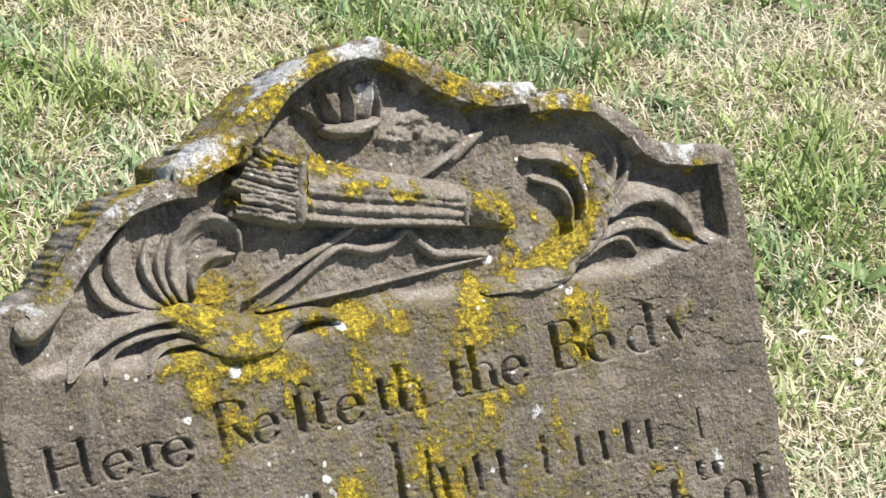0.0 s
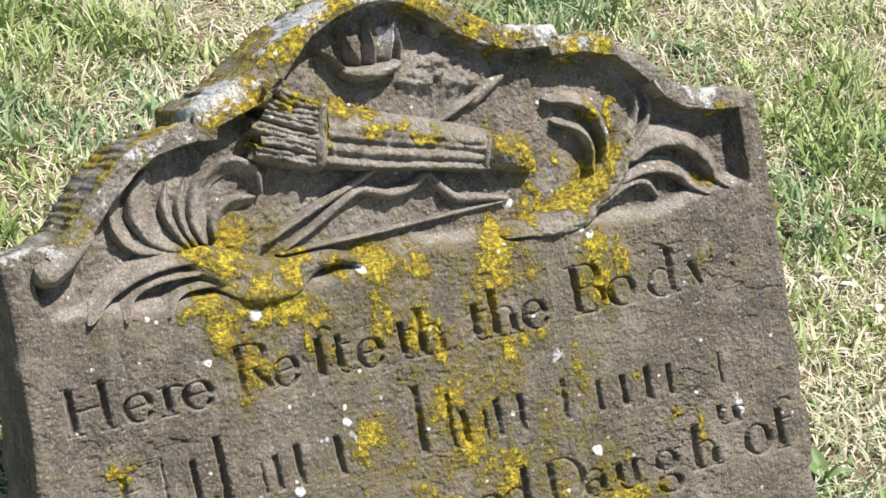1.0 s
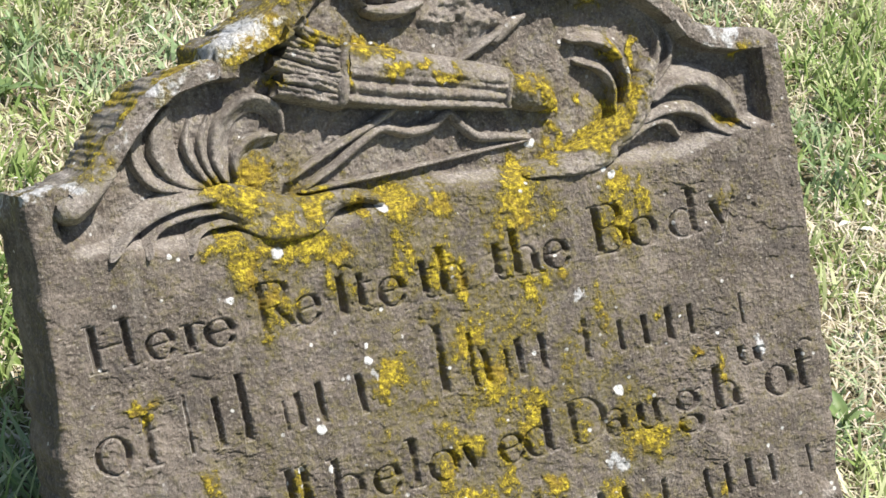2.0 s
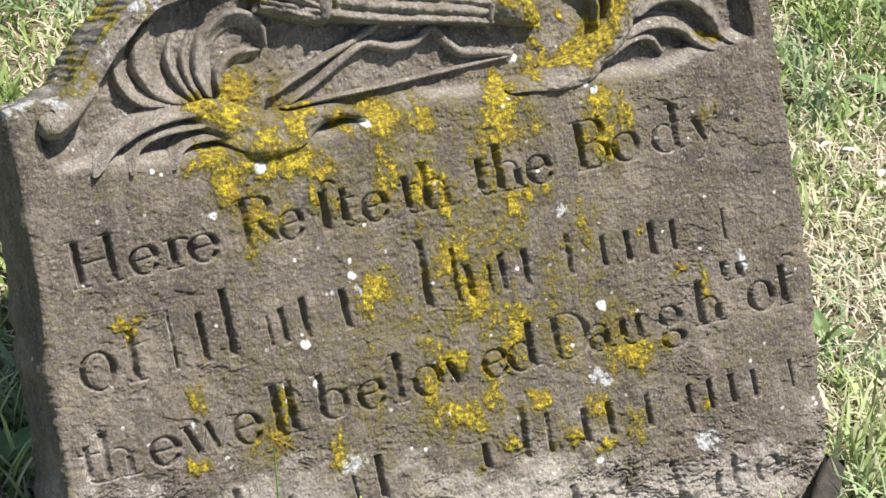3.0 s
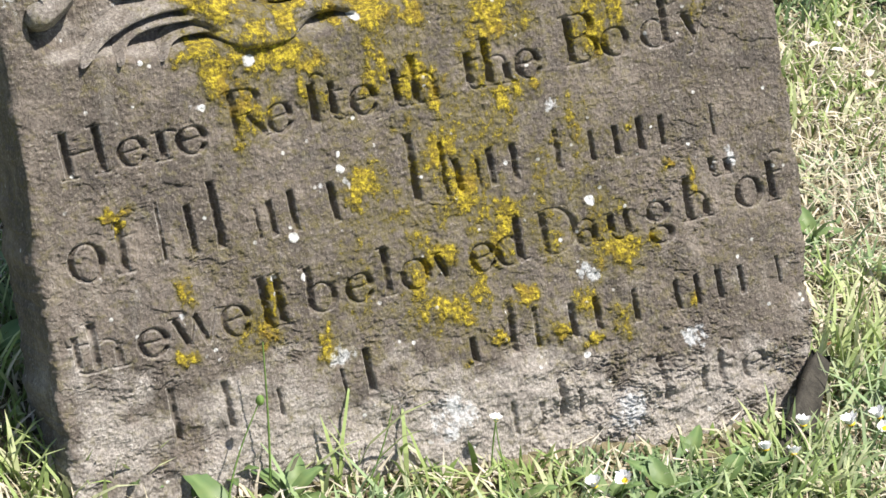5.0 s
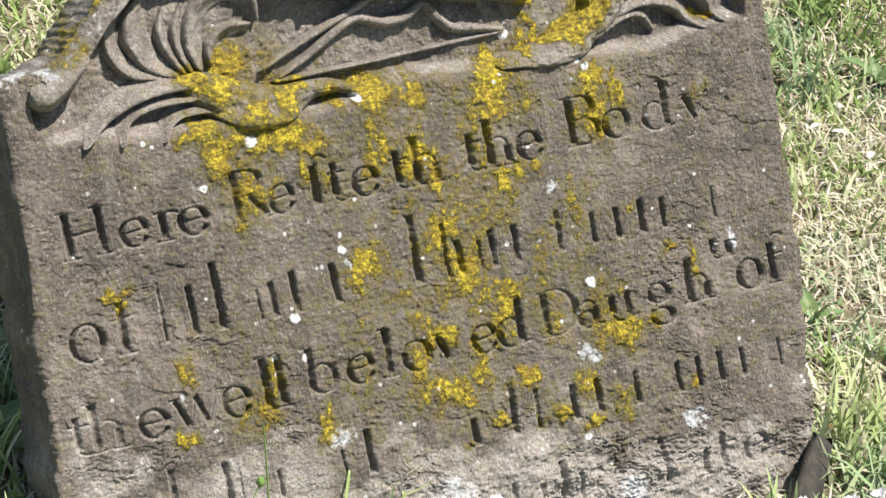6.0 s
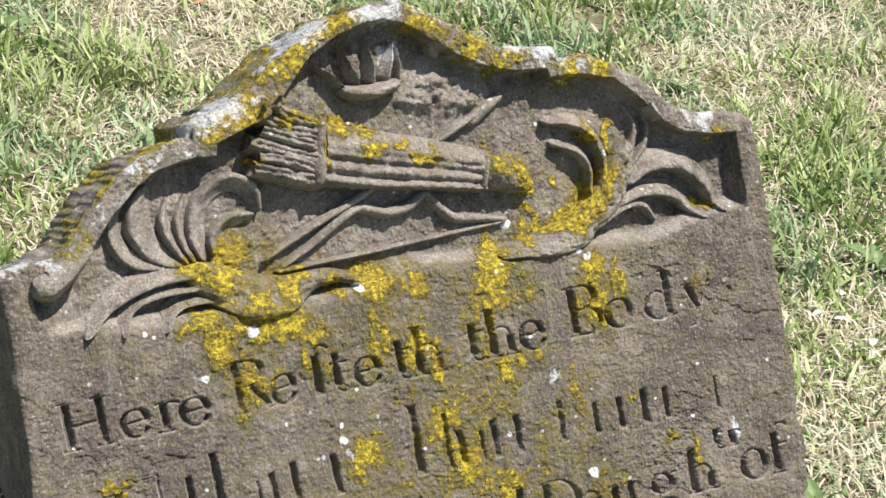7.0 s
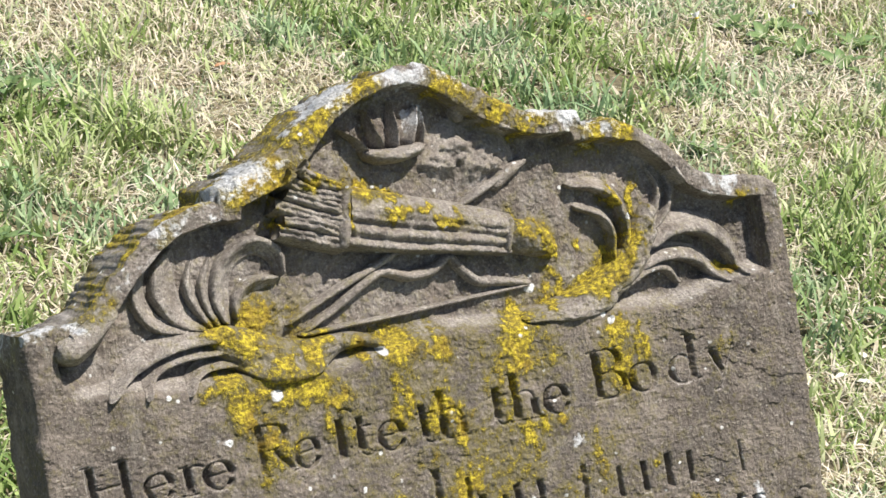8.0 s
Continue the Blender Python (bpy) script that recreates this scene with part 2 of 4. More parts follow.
def colonies(u, v, spots, sharp=2.0):
    out = np.zeros_like(u)
    for a, b, r, *up in spots:
        rise = up[0] if up else r
        near = np.abs(u - a * MM) < 3 * r * MM
        d = ((u[near] - a * MM) / (r * MM)) ** 2 + ((v[near] - b * MM) / (rise * MM)) ** 2
        out[near] = np.maximum(out[near], np.exp(-(d / 1.2) ** (sharp / 2)))
    return out


def growth(u, v, lit_pale=0.0):
    """The lichen and pale-stone coverage at places of the face, with painted light added."""
    wob_u, wob_v = u + 0.011 * fbm(u, v * 0.6, 0.014, 4, 31, 0.65), v + 0.012 * fbm(u, v * 0.6, 0.016, 4, 41, 0.65)
    yellow = colonies(wob_u, wob_v, Y_RIM + Y_QUIVER + Y_PALM_R) + colonies(wob_u, wob_v, Y_PALM_L + Y_HEAD + Y_MID + Y_LOW)
    yellow = np.minimum(yellow, 1.0) * (0.92 + 0.9 * fbm(u, v * 0.6, 0.016, 4, 51, 0.65)) + 0.10 * smooth(fbm(u, v, 0.05, 3, 61), 0.0, 0.35)
    yellow = yellow + 0.35 * colonies(wob_u, wob_v, Y_QUIVER + Y_PALM_R + Y_RIM)
    white = colonies(wob_u, wob_v, PALE_RIM + PALE_LOW) * (0.8 + 0.5 * fbm(u, v, 0.015, 3, 71))
    drift = smooth(np.abs(u - 0.02), 0.17, 0.05) * smooth(v, 0.04, 0.12) * smooth(v, 0.40, 0.34) + smooth(np.hypot(u + 0.13, v - 0.375), 0.09, 0.02)
    yellow = yellow + np.clip(drift, 0, 1) * 0.33 * smooth(fbm(u, v * 0.55, 0.03, 4, 65, 0.6), -0.06, 0.32)
    yellow = yellow + 0.20 * smooth(np.hypot(u + 0.135, v - 0.382), 0.075, 0.02) + 0.07 * smooth(np.abs(u), 0.30, 0.15) * smooth(v, 0.06, 0.14) * smooth(v, 0.40, 0.34)
    head = smooth(outline_top(u) - v, 0.032, 0.010) * smooth(v, 0.41, 0.44)
    yellow = yellow + head * 0.66 * smooth(fbm(u, v, 0.03, 4, 67, 0.6), -0.08, 0.28) * smooth(u, 0.24, 0.12)
    white = white * (1 - 0.12 * smooth(v, 0.40, 0.44)) + head * 0.40 * smooth(fbm(u, v, 0.03, 3, 69), -0.02, 0.25)
    dot = 0.80 * colonies(u + 0.3 * (wob_u - u), v + 0.3 * (wob_v - v), DOTS, 4.0)
    low = smooth(v + 0.12 * u + 0.12 * fbm(u, v, 0.05, 5, 81, 0.65), 0.12, 0.0) + 0.35 * smooth(v + 0.16 * u + 0.06 * fbm(u, v, 0.03, 4, 83, 0.6), 0.055, 0.01)
    return {"lichen": yellow, "pale": white, "dot": dot, "bare_lit": np.clip(low * 0.85 + lit_pale + 0.42 * head, 0, 1.25)}


def outline_top(u):
    """Height of the shaped head of the stone above its foot, across the width."""
    right = np.interp(u, np.array([0, 22, 40, 56, 74, 96, 120, 146, 147.5, 176, 200, 216, 232, 248, 262, 280, 300, 316, 326, 345]) * MM,
                      np.array([583, 580, 572, 561, 548, 535, 531, 530, 520, 518, 509, 498, 483, 469, 460, 455, 455, 451, 443, 427]) * MM)
    left = np.interp(-u, np.array([0, 26, 48, 70, 92, 112, 134, 156, 166, 167.5, 190, 208, 230, 246, 260, 274, 290, 306, 330, 345]) * MM,
                     np.array([583, 580, 573, 562, 547, 534, 522, 514, 511, 500, 500, 494, 481, 467, 452, 437, 429, 427, 425, 423]) * MM)
    return np.where(u > 0, right, left)


def recess_top(u):
    """Upper border of the sunk tympanum, below the moulded rim."""
    right = np.interp(u, np.array([0, 20, 46, 68, 82, 110, 138, 139.5, 173, 199, 222, 241, 261, 285, 309]) * MM,
                      np.array([570, 563, 545, 529, 522, 515, 513, 504, 503, 497, 476, 455, 443, 438, 436]) * MM)
    left = np.interp(-u, np.array([0, 18, 40, 66, 94, 115, 135, 150, 151.5, 170, 201, 220, 241, 262, 283, 296, 304, 309]) * MM,
                     np.array([570, 568, 562, 548, 519, 506, 498, 494, 485, 486, 480, 471, 453, 428, 411, 404, 402, 405]) * MM)
    return np.where(u > 0, right, left)


def recess_foot(u):
    return (365 + 5 * np.sin((u / MM + 40) / 48) + 3 * np.cos(u / MM / 23)) * MM


def half_width(v, side):
    w = np.interp(v, np.array([-250, 20, 130, 300, 460, 620]) * MM, np.array([322, 331, 336, 332, 329, 326]) * MM)
    rough = 0.5 + smooth(0.30 - v, 0, 0.12) * (1.0 if side < 0 else 0.5)
    broken = 0.022 * smooth(0.022 - v, 0.0, 0.085) if side > 0 else 0.0
    return w - broken + 0.007 * rough * fbm(v + side, v * 0 + side, 0.045, 5, 91, 0.6)


# ---- letters: strokes in units of the capital height, drawn with a chisel that makes thick stems and hair lines ----
def bend(cx, cy, rx, ry, a0, a1, n=14):
    return [(cx + rx * math.cos(radians(a0 + (a1 - a0) * k / n)), cy + ry * math.sin(radians(a0 + (a1 - a0) * k / n))) for k in range(n + 1)]


def stem(x, y0, y1, foot=True, head=True):
    strokes = [(0.165, [(x, y0), (x, y1)])]
    if foot:
        strokes.append((0.05, [(x - 0.13, y0), (x + 0.13, y0)]))
    if head:
        strokes.append((0.05, [(x - 0.13, y1 - 0.02), (x, y1)]))
    return strokes


def bowl(cx, cy, rx, ry, a0=0, a1=360):
    """A round stroke: the sides are thick and top and foot thin."""
    pts = bend(cx, cy, rx, ry, a0, a1, 20)
    out = []
    for p, q in zip(pts, pts[1:]):
        side = abs((p[0] + q[0]) / 2 - cx) / rx
        out.append((0.055 + 0.10 * side ** 2, [p, q]))
    return out


def hair(*pts):
    return [(0.05, list(pts))]


X = 0.60
GLYPHS = {
    "H": stem(0.16, 0, 1) + stem(0.72, 0, 1) + hair((0.16, 0.5), (0.72, 0.5)),
    "R": stem(0.16, 0, 1) + bowl(0.38, 0.75, 0.26, 0.25, -90, 90) + hair((0.16, 1), (0.4, 1)) + hair((0.16, 0.5), (0.4, 0.5)) + [(0.14, [(0.38, 0.5), (0.72, 0.02)]), (0.05, [(0.68, 0), (0.85, 0.03)])],
    "B": stem(0.16, 0, 1) + bowl(0.38, 0.76, 0.24, 0.24, -90, 90) + bowl(0.40, 0.26, 0.30, 0.26, -90, 90) + hair((0.16, 1), (0.4, 1)) + hair((0.16, 0.52), (0.4, 0.52)) + hair((0.16, 0), (0.42, 0)),
    "D": stem(0.16, 0, 1) + bowl(0.34, 0.5, 0.46, 0.5, -90, 90) + hair((0.16, 1), (0.36, 1)) + hair((0.16, 0), (0.36, 0)),
}
GLYPHS |= {
    "a": bowl(0.24, 0.18, 0.17, 0.18) + [(0.13, [(0.42, 0.10), (0.42, 0.45)])] + hair(*bend(0.26, 0.43, 0.16, 0.16, 0, 150)) + hair((0.42, 0.06), (0.54, 0.03)),
    "b": stem(0.14, 0.03, 0.98, False) + bowl(0.34, 0.29, 0.23, 0.29, -150, 150),
    "d": bowl(0.30, 0.29, 0.23, 0.29, 30, 330) + stem(0.52, 0.02, 1.0, False) + hair((0.52, 0.02), (0.66, 0.05)),
    "e": bowl(0.30, 0.29, 0.22, 0.29, 10, 330) + hair((0.10, 0.31), (0.52, 0.35)),
}
GLYPHS |= {
    "f": stem(0.18, 0, 0.85, True, False) + hair(*bend(0.34, 0.86, 0.16, 0.14, 180, 30)) + hair((0.04, 0.56), (0.40, 0.58)),
    "\u017f": stem(0.18, 0, 0.85, False, False) + hair(*bend(0.32, 0.86, 0.14, 0.14, 180, 30)) + hair((0.06, 0.56), (0.18, 0.57)),
    "g": bowl(0.28, 0.38, 0.20, 0.22) + bowl(0.28, -0.14, 0.24, 0.18) + hair((0.2, 0.14), (0.16, 0.06), (0.3, 0.03)) + hair((0.44, 0.54), (0.58, 0.60)),
    "h": stem(0.16, 0, 1.0) + stem(0.54, 0, 0.42, True, False) + hair(*bend(0.36, 0.40, 0.18, 0.20, 165, 0)),
}
GLYPHS |= {
    "i": stem(0.16, 0, X) + [(0.12, [(0.16, 0.84), (0.17, 0.86)])],
    "l": stem(0.16, 0, 1.0),
    "o": bowl(0.31, 0.29, 0.25, 0.30),
    "r": stem(0.16, 0, X) + hair(*bend(0.32, 0.46, 0.14, 0.13, 170, 40)),
    "t": [(0.14, [(0.16, 0.10), (0.16, 0.80)])] + hair(*bend(0.28, 0.12, 0.12, 0.12, 180, 320)) + hair((0.04, X), (0.36, X)),
}
GLYPHS |= {
    "u": stem(0.14, 0.14, X, False) + hair(*bend(0.30, 0.15, 0.16, 0.15, 180, 340)) + stem(0.50, 0.02, X, False) + hair((0.5, 0.02), (0.64, 0.05)),
    "v": [(0.14, [(0.08, X), (0.30, 0.02)])] + hair((0.30, 0.02), (0.52, X)) + hair((0.0, X), (0.16, X)),
    "w": [(0.14, [(0.08, X), (0.28, 0.02)]), (0.14, [(0.44, X), (0.62, 0.02)])] + hair((0.28, 0.02), (0.46, X)) + hair((0.62, 0.02), (0.84, X)) + hair((0.0, X), (0.16, X)),
    "y": [(0.14, [(0.08, X), (0.30, 0.04)])] + hair((0.54, X), (0.30, 0.02), (0.18, -0.24), (0.06, -0.26)) + hair((0.0, X), (0.16, X)),
}

# where each letter is set out from: its stem, or the middle of a round one
ANCHOR = {"H": 0.16, "R": 0.16, "B": 0.16, "D": 0.16, "a": 0.30, "b": 0.14, "d": 0.52, "e": 0.30, "f": 0.18, "\u017f": 0.18, "g": 0.28, "h": 0.16, "i": 0.16, "l": 0.16, "o": 0.31, "r": 0.16, "t": 0.16, "u": 0.14, "v": 0.30, "w": 0.28, "y": 0.30}
# words that can be read: text, base line, capital height, set width (millimetres), then the place of each letter
WORDS = [
    ("Here", 286, 36, 46, (-297, -246, -223, -199)), ("Re\u017fteth", 288, 39, 44, (-163, -126, -97, -80, -54, -26, -10)),
    ("the", 290, 39, 44, (38, 55, 92)), ("Body", 293, 40, 46, (132, 174, 222, 250)),
    ("of", 208, 48, 50, (-296, -267)),
    ("the", 139, 38, 48, (-316, -302, -256)), ("well", 139, 42, 46, (-228, -188, -162, -150)), ("beloved", 142, 40, 46, (-124, -82, -58, -33, -4, 28, 62)),
    ("Daugh", 142, 38, 44, (86, 127, 148, 194, 224)), ("tr", 174, 22, 28, (251, 266)), ("of", 142, 42, 44, (285, 308)),
    ("life", -7, 42, 46, (178, 215, 234, 268)),
]
# cut bars standing for what is not spelled out, line by line: place across, height, width (millimetres)
BARS_SECOND = [(-236, 48, 4), (-212, 40, 7), (-190, 54, 8), (-158, 26, 4), (-146, 30, 7), (-128, 34, 7), (-94, 34, 7), (-22, 58, 8), (4, 46, 5), (16, 30, 7), (34, 26, 4), (46, 32, 7), (67, 32, 7), (107, 36, 7), (140, 28, 6), (163, 28, 7), (186, 30, 7), (207, 28, 6), (256, 28, 4)]
BARS_FOURTH = [(-249, 44, 7), (-206, 40, 7), (-164, 24, 4), (-108, 26, 4), (-86, 38, 7), (8, 24, 7), (44, 46, 8), (66, 36, 6), (100, 32, 7), (124, 32, 7), (160, 30, 6), (202, 28, 6), (222, 28, 6), (244, 28, 7), (266, 26, 6), (304, 26, 4)]
BARS_FIFTH = [(34, 32, 6), (62, 24, 6), (82, 38, 7), (98, 26, 5)]
MARKS = [(u, base, tall, w) for base, bars in ((209, BARS_SECOND), (68, BARS_FOURTH), (0, BARS_FIFTH)) for u, tall, w in bars]


def stroke_depth(u, v, pts, width):
    """Depth of a V cut along a line of places, for places u, v; width in metres."""
    lo_u, hi_u = min(p[0] for p in pts) - width, max(p[0] for p in pts) + width
    lo_v, hi_v = min(p[1] for p in pts) - width, max(p[1] for p in pts) + width
    idx = np.nonzero((u > lo_u) & (u < hi_u) & (v > lo_v) & (v < hi_v))[0]
    if not len(idx):
        return idx, None
    x, y = u[idx], v[idx]
    best = np.full(len(idx), 9.0)
    for (ax, ay), (bx, by) in zip(pts, pts[1:]):
        ex, ey = bx - ax, by - ay
        t = np.clip(((x - ax) * ex + (y - ay) * ey) / max(ex * ex + ey * ey, 1e-12), 0, 1)
        best = np.minimum(best, np.hypot(x - ax - t * ex, y - ay - t * ey))
    run = math.hypot(ex, ey)
    if len(pts) == 2 and width > 0.0045 and run > 0.012:
        t = ((x - ax) * ex + (y - ay) * ey) / run
        best = np.maximum(best, width / 2 - np.minimum(t, run - t) - 0.0006)
    return idx, np.clip(width / 2 - best, 0, None)


def carve(u, v):
    """How deep the inscription is cut at each place, and the narrow band along its arrises."""
    reach = np.zeros_like(u)
    wu = u + 0.0009 * fbm(u, v, 0.014, 3, 131)
    wv = v + 0.0009 * fbm(u, v, 0.014, 3, 141)

    def lay(pts, width):
        idx, d = stroke_depth(wu, wv, pts, width)
        if len(idx):
            reach[idx] = np.maximum(reach[idx], d)

    for text, base, cap, wide, places in WORDS:
        for c, place in zip(text, places):
            for w, pts in GLYPHS[c]:
                lay([((place + (px - ANCHOR[c]) * wide - 0.03 * py * cap) * MM, (base + py * cap) * MM) for px, py in pts], max(w * 0.050 + 0.0009, 0.0041))
    for place, base, tall, w in MARKS:
        lay([(place * MM + 0.001, base * MM), (place * MM - 0.001, (base + tall) * MM)], (w + 1.2) * MM)
    lip = 0.0009
    cut = np.minimum(0.9 * np.minimum(reach, lip) + 2.5 * np.clip(reach - lip, 0, None), 0.0085)
    wear = np.clip(0.95 + 0.7 * fbm(u, v, 0.05, 3, 151) - 0.08 * smooth(v, 0.10, 0.02), 0.6, 1.05)
    arris = smooth(reach, 0.0001, 0.0006) * smooth(reach, 0.0017, 0.0011)
    return cut * wear, arris


def floor_relief(u, v):
    """Level of the dressed ground of the tympanum."""
    return DEEP + 0.0050 * fbm(u, v, 0.045, 3, 161) + 0.0011 * fbm(u, v, 0.011, 4, 171, 0.7) - 0.0026 * np.abs(fbm(u * 0.8 + 0.3 * v, v, 0.016, 4, 175, 0.62)) + 0.0014 * fbm(u, v, 0.0035, 2, 177) + 0.001


def sinking(u, v):
    """How far the tympanum is sunk at each place (0 to 1), the distance inside its border and the rise of its sill."""
    wob = 0.0016 * fbm(u, v, 0.02, 3, 181)
    inside = np.minimum(recess_top(u) + wob - v, 0.309 + wob - np.abs(u))
    sill = smooth(v - recess_foot(u) - wob, -0.004, 0.014)
    # at the low end beside the scroll the ground rises to the margin
    k = smooth(inside, -0.0005, 0.0035) * sill * (1 - smooth(v, 0.405, 0.380) * smooth(-u, 0.262, 0.312))
    return k, inside, sill


def bedding(u, v):
    """Thin beds of the stone that have split off, leaving ragged steps of uneven length."""
    run = v + 0.16 * u + 0.030 * fbm(u, v, 0.05, 5, 223, 0.62)
    step = (run / 0.011 + 2.6 * fbm(u * 0.55, v, 0.024, 5, 225, 0.68)) % 1.0
    there = smooth(fbm(u * 0.6, v, 0.03, 3, 227), -0.06, 0.16)
    return (smooth(step, 0.0, 0.8) * smooth(step, 1.0, 0.88) - 0.5) * there


def face_height(u, v, top):
    k, inside, sill = sinking(u, v)
    lay = 0.0036 * fbm(u, v, 0.09, 3, 191) + 0.0010 * fbm(u, v, 0.022, 4, 201, 0.6) + 0.0008 * fbm(u, v, 0.0028, 2, 211) - 0.0012 * np.abs(fbm(u * 0.5 + 0.25 * v, v, 0.022, 4, 215, 0.6)) - 0.0007 * np.abs(fbm(u * 0.7 + 0.2 * v, v, 0.007, 3, 217, 0.65))
    pit = smooth(fbm(u, v, 0.008, 3, 233, 0.6), 0.20, 0.34) * smooth(fbm(u, v, 0.04, 2, 235), -0.15, 0.2)
    crumb = smooth(fbm(u, v * 0.8, 0.006, 3, 237, 0.6), 0.24, 0.36)
    chips = smooth(fbm(u * 0.5 + 0.3 * v, v, 0.017, 4, 239, 0.62), 0.20, 0.25)
    lay = lay - 0.0008 * pit + 0.0005 * crumb - 0.0006 * chips
    # patches where the dressed skin has scaled away
    scaled = np.maximum(smooth(fbm(u, v, 0.07, 3, 231) - 0.9 * np.clip(v - 0.13, 0, 1), 0.02, 0.16), smooth(np.hypot((u - 0.01) / 1.7, v - 0.185), 0.045, 0.02))
    scaled = np.maximum(scaled, 0.9 * smooth(np.hypot((u + 0.01) / 1.3, v - 0.13), 0.075, 0.04))
    skin = smooth(fbm(u * 0.6, v + 0.2 * u, 0.026, 4, 221, 0.6), -0.02, 0.05)
    lay = lay - scaled * (0.0013 * skin - 0.0012 * bedding(u, v)) * smooth(v, 0.40, 0.33)
    worn = smooth(v + 0.10 * u + 0.05 * fbm(u, v, 0.06, 3, 243), 0.115, 0.03)
    lay = lay + worn * (0.010 * fbm(u, v * 1.3, 0.055, 4, 241, 0.5) - 0.007 * np.abs(fbm(u * 0.6 - 0.2 * v, v, 0.034, 4, 245, 0.55)) + 0.0019 * bedding(u, v) + 0.0020 * fbm(u, v, 0.009, 3, 247, 0.6) + 0.001)
    cut, arris = carve(u, v)
    h = lay * (1 - k) + floor_relief(u, v) * k - cut * (1 - k)
    edge = np.minimum((top - v) * 0.80, np.where(u > 0, half_width(v, 1), half_width(v, -1)) - np.abs(u))
    chip = 0.004 + 0.008 * np.clip(fbm(u, v, 0.03, 4, 251) + 0.1, 0, 1)
    r = np.clip(1 - edge / chip, 0, 1)
    h = h - chip * 0.8 * (1 - np.sqrt(np.clip(1 - r * r, 0, 1)))
    # sill painted sunlit, sunk floor lifted against its shade; cut edges coloured paler
    lit_pale = 0.55 * smooth(sill, 0.03, 0.3) * smooth(sill, 1.0, 0.7) * smooth(inside, 0.0, 0.01) + 0.60 * arris * (1 - k) + 0.32 * k
    return h, lit_pale, k


def slab(parent):
    nu, nv, foot = 1020, 960, -0.09
    s = np.linspace(-1, 1, nu)[None, :]
    t = np.linspace(0, 1, nv)[:, None]
    top_line = outline_top(s[0] * 0.328)
    kern = np.exp(-np.linspace(-2, 2, 7) ** 2)
    top_line = np.convolve(np.pad(top_line, 3, mode="edge"), kern / kern.sum(), "valid")
    top_line = top_line + 0.003 * fbm(s[0], s[0] * 0, 0.05, 4, 261)
    v = foot + (top_line[None, :] - foot) * t
    u = np.where(s > 0, half_width(v, 1), half_width(v, -1)) * s
    uf, vf = u.ravel(), v.ravel()
    topf = np.broadcast_to(top_line[None, :], v.shape).ravel()
    h, lit_pale, k = face_height(uf, vf, topf)
    cover = growth(uf, vf, lit_pale)
    h = h + 0.0011 * smooth(cover["lichen"] + 0.5 * fbm(uf, vf, 0.006, 2, 271), 0.35, 0.6) + 0.0006 * cover["dot"]
    verts = np.stack([uf, vf, h], 1)
    faces = grid_faces(nv, nu).tolist()
    # the rim of the grid, going round, is drawn back to make the edges and the back
    idx = np.arange(nu * nv).reshape(nv, nu)
    loop = np.concatenate([idx[0, :-1], idx[:-1, -1], idx[-1, ::-1][:-1], idx[::-1, 0][:-1]])
    lu, lv, lh = verts[loop].T
    tang = np.stack([np.roll(lu, -3) - np.roll(lu, 3), np.roll(lv, -3) - np.roll(lv, 3)], 1)
    tang /= np.linalg.norm(tang, axis=1)[:, None] + 1e-9
    out = np.stack([tang[:, 1], -tang[:, 0]], 1)
    length = np.cumsum(np.hypot(np.diff(lu, prepend=lu[0]), np.diff(lv, prepend=lv[0])))
    tooled = smooth(-lu, 0.165, 0.20) * smooth(-lu, 0.315, 0.28) * smooth(lv, 0.40, 0.43)
    groove = np.abs(((length / 0.0088 + 0.9 * fbm(length, length * 0, 0.03, 2, 285)) % 1.0) - 0.5) * 2
    ring, all_v, all_cover = loop, [verts], [cover]
    start = len(verts)
    for d in (0.003, 0.007, 0.012, 0.018, 0.025, 0.033, 0.041, 0.049, 0.058, 0.067, 0.078, 0.090, THICK):
        push = 0.0012 * smooth(np.full(1, d), 0, 0.008) + 0.004 * fbm(length, length * 0 + d, 0.02, 4, 281) - 0.0010 * tooled * smooth(groove + 0.7 * fbm(length, length * 0 + d, 0.03, 3, 287), 0.3, 0.8) * smooth(np.full(1, d), 0.003, 0.012)
        push = push - 0.05 * d * np.clip(out[:, 1], 0, 1) * smooth(out[:, 0], -0.5, 0.0)
        push = push - 0.010 * smooth(np.full(1, d), THICK - 0.012, THICK + 0.004)
        pu, pv = lu + out[:, 0] * push, lv + out[:, 1] * push
        all_v.append(np.stack([pu, pv, np.minimum(lh, 0) * max(0, 1 - d / 0.03) - d], 1))
        c = growth(pu - 0.6 * d, pv + 0.35 * d)
        patch = fbm(length * 2.0, length * 0 + 0.9 * d, 0.05, 5, 291, 0.65)
        c["lichen"] = c["lichen"] * 0.8 + 0.22 * tooled * smooth(groove, 0.7, 0.2) * smooth(patch, -0.25, 0.1) + smooth(lv, 0.40, 0.48) * (0.16 + 0.42 * smooth(patch, 0.0, 0.25))
        c["pale"] = c["pale"] * (1 - 0.85 * tooled) + smooth(lv, 0.41, 0.46) * (1 - 0.7 * tooled) * (0.04 + 0.50 * smooth(-patch, 0.04, 0.28))
        # tooled ridges are coloured paler than the grooves between
        c["bare_lit"] = np.clip(c["bare_lit"] + 0.40 * tooled * smooth(groove, 0.8, 0.3), 0, 1.2)
        all_cover.append(c)
        nxt = np.arange(len(loop)) + start
        faces += np.stack([ring, nxt, np.roll(nxt, -1), np.roll(ring, -1)], 1).tolist()
        ring, start = nxt, start + len(loop)
    faces.append(ring.tolist())
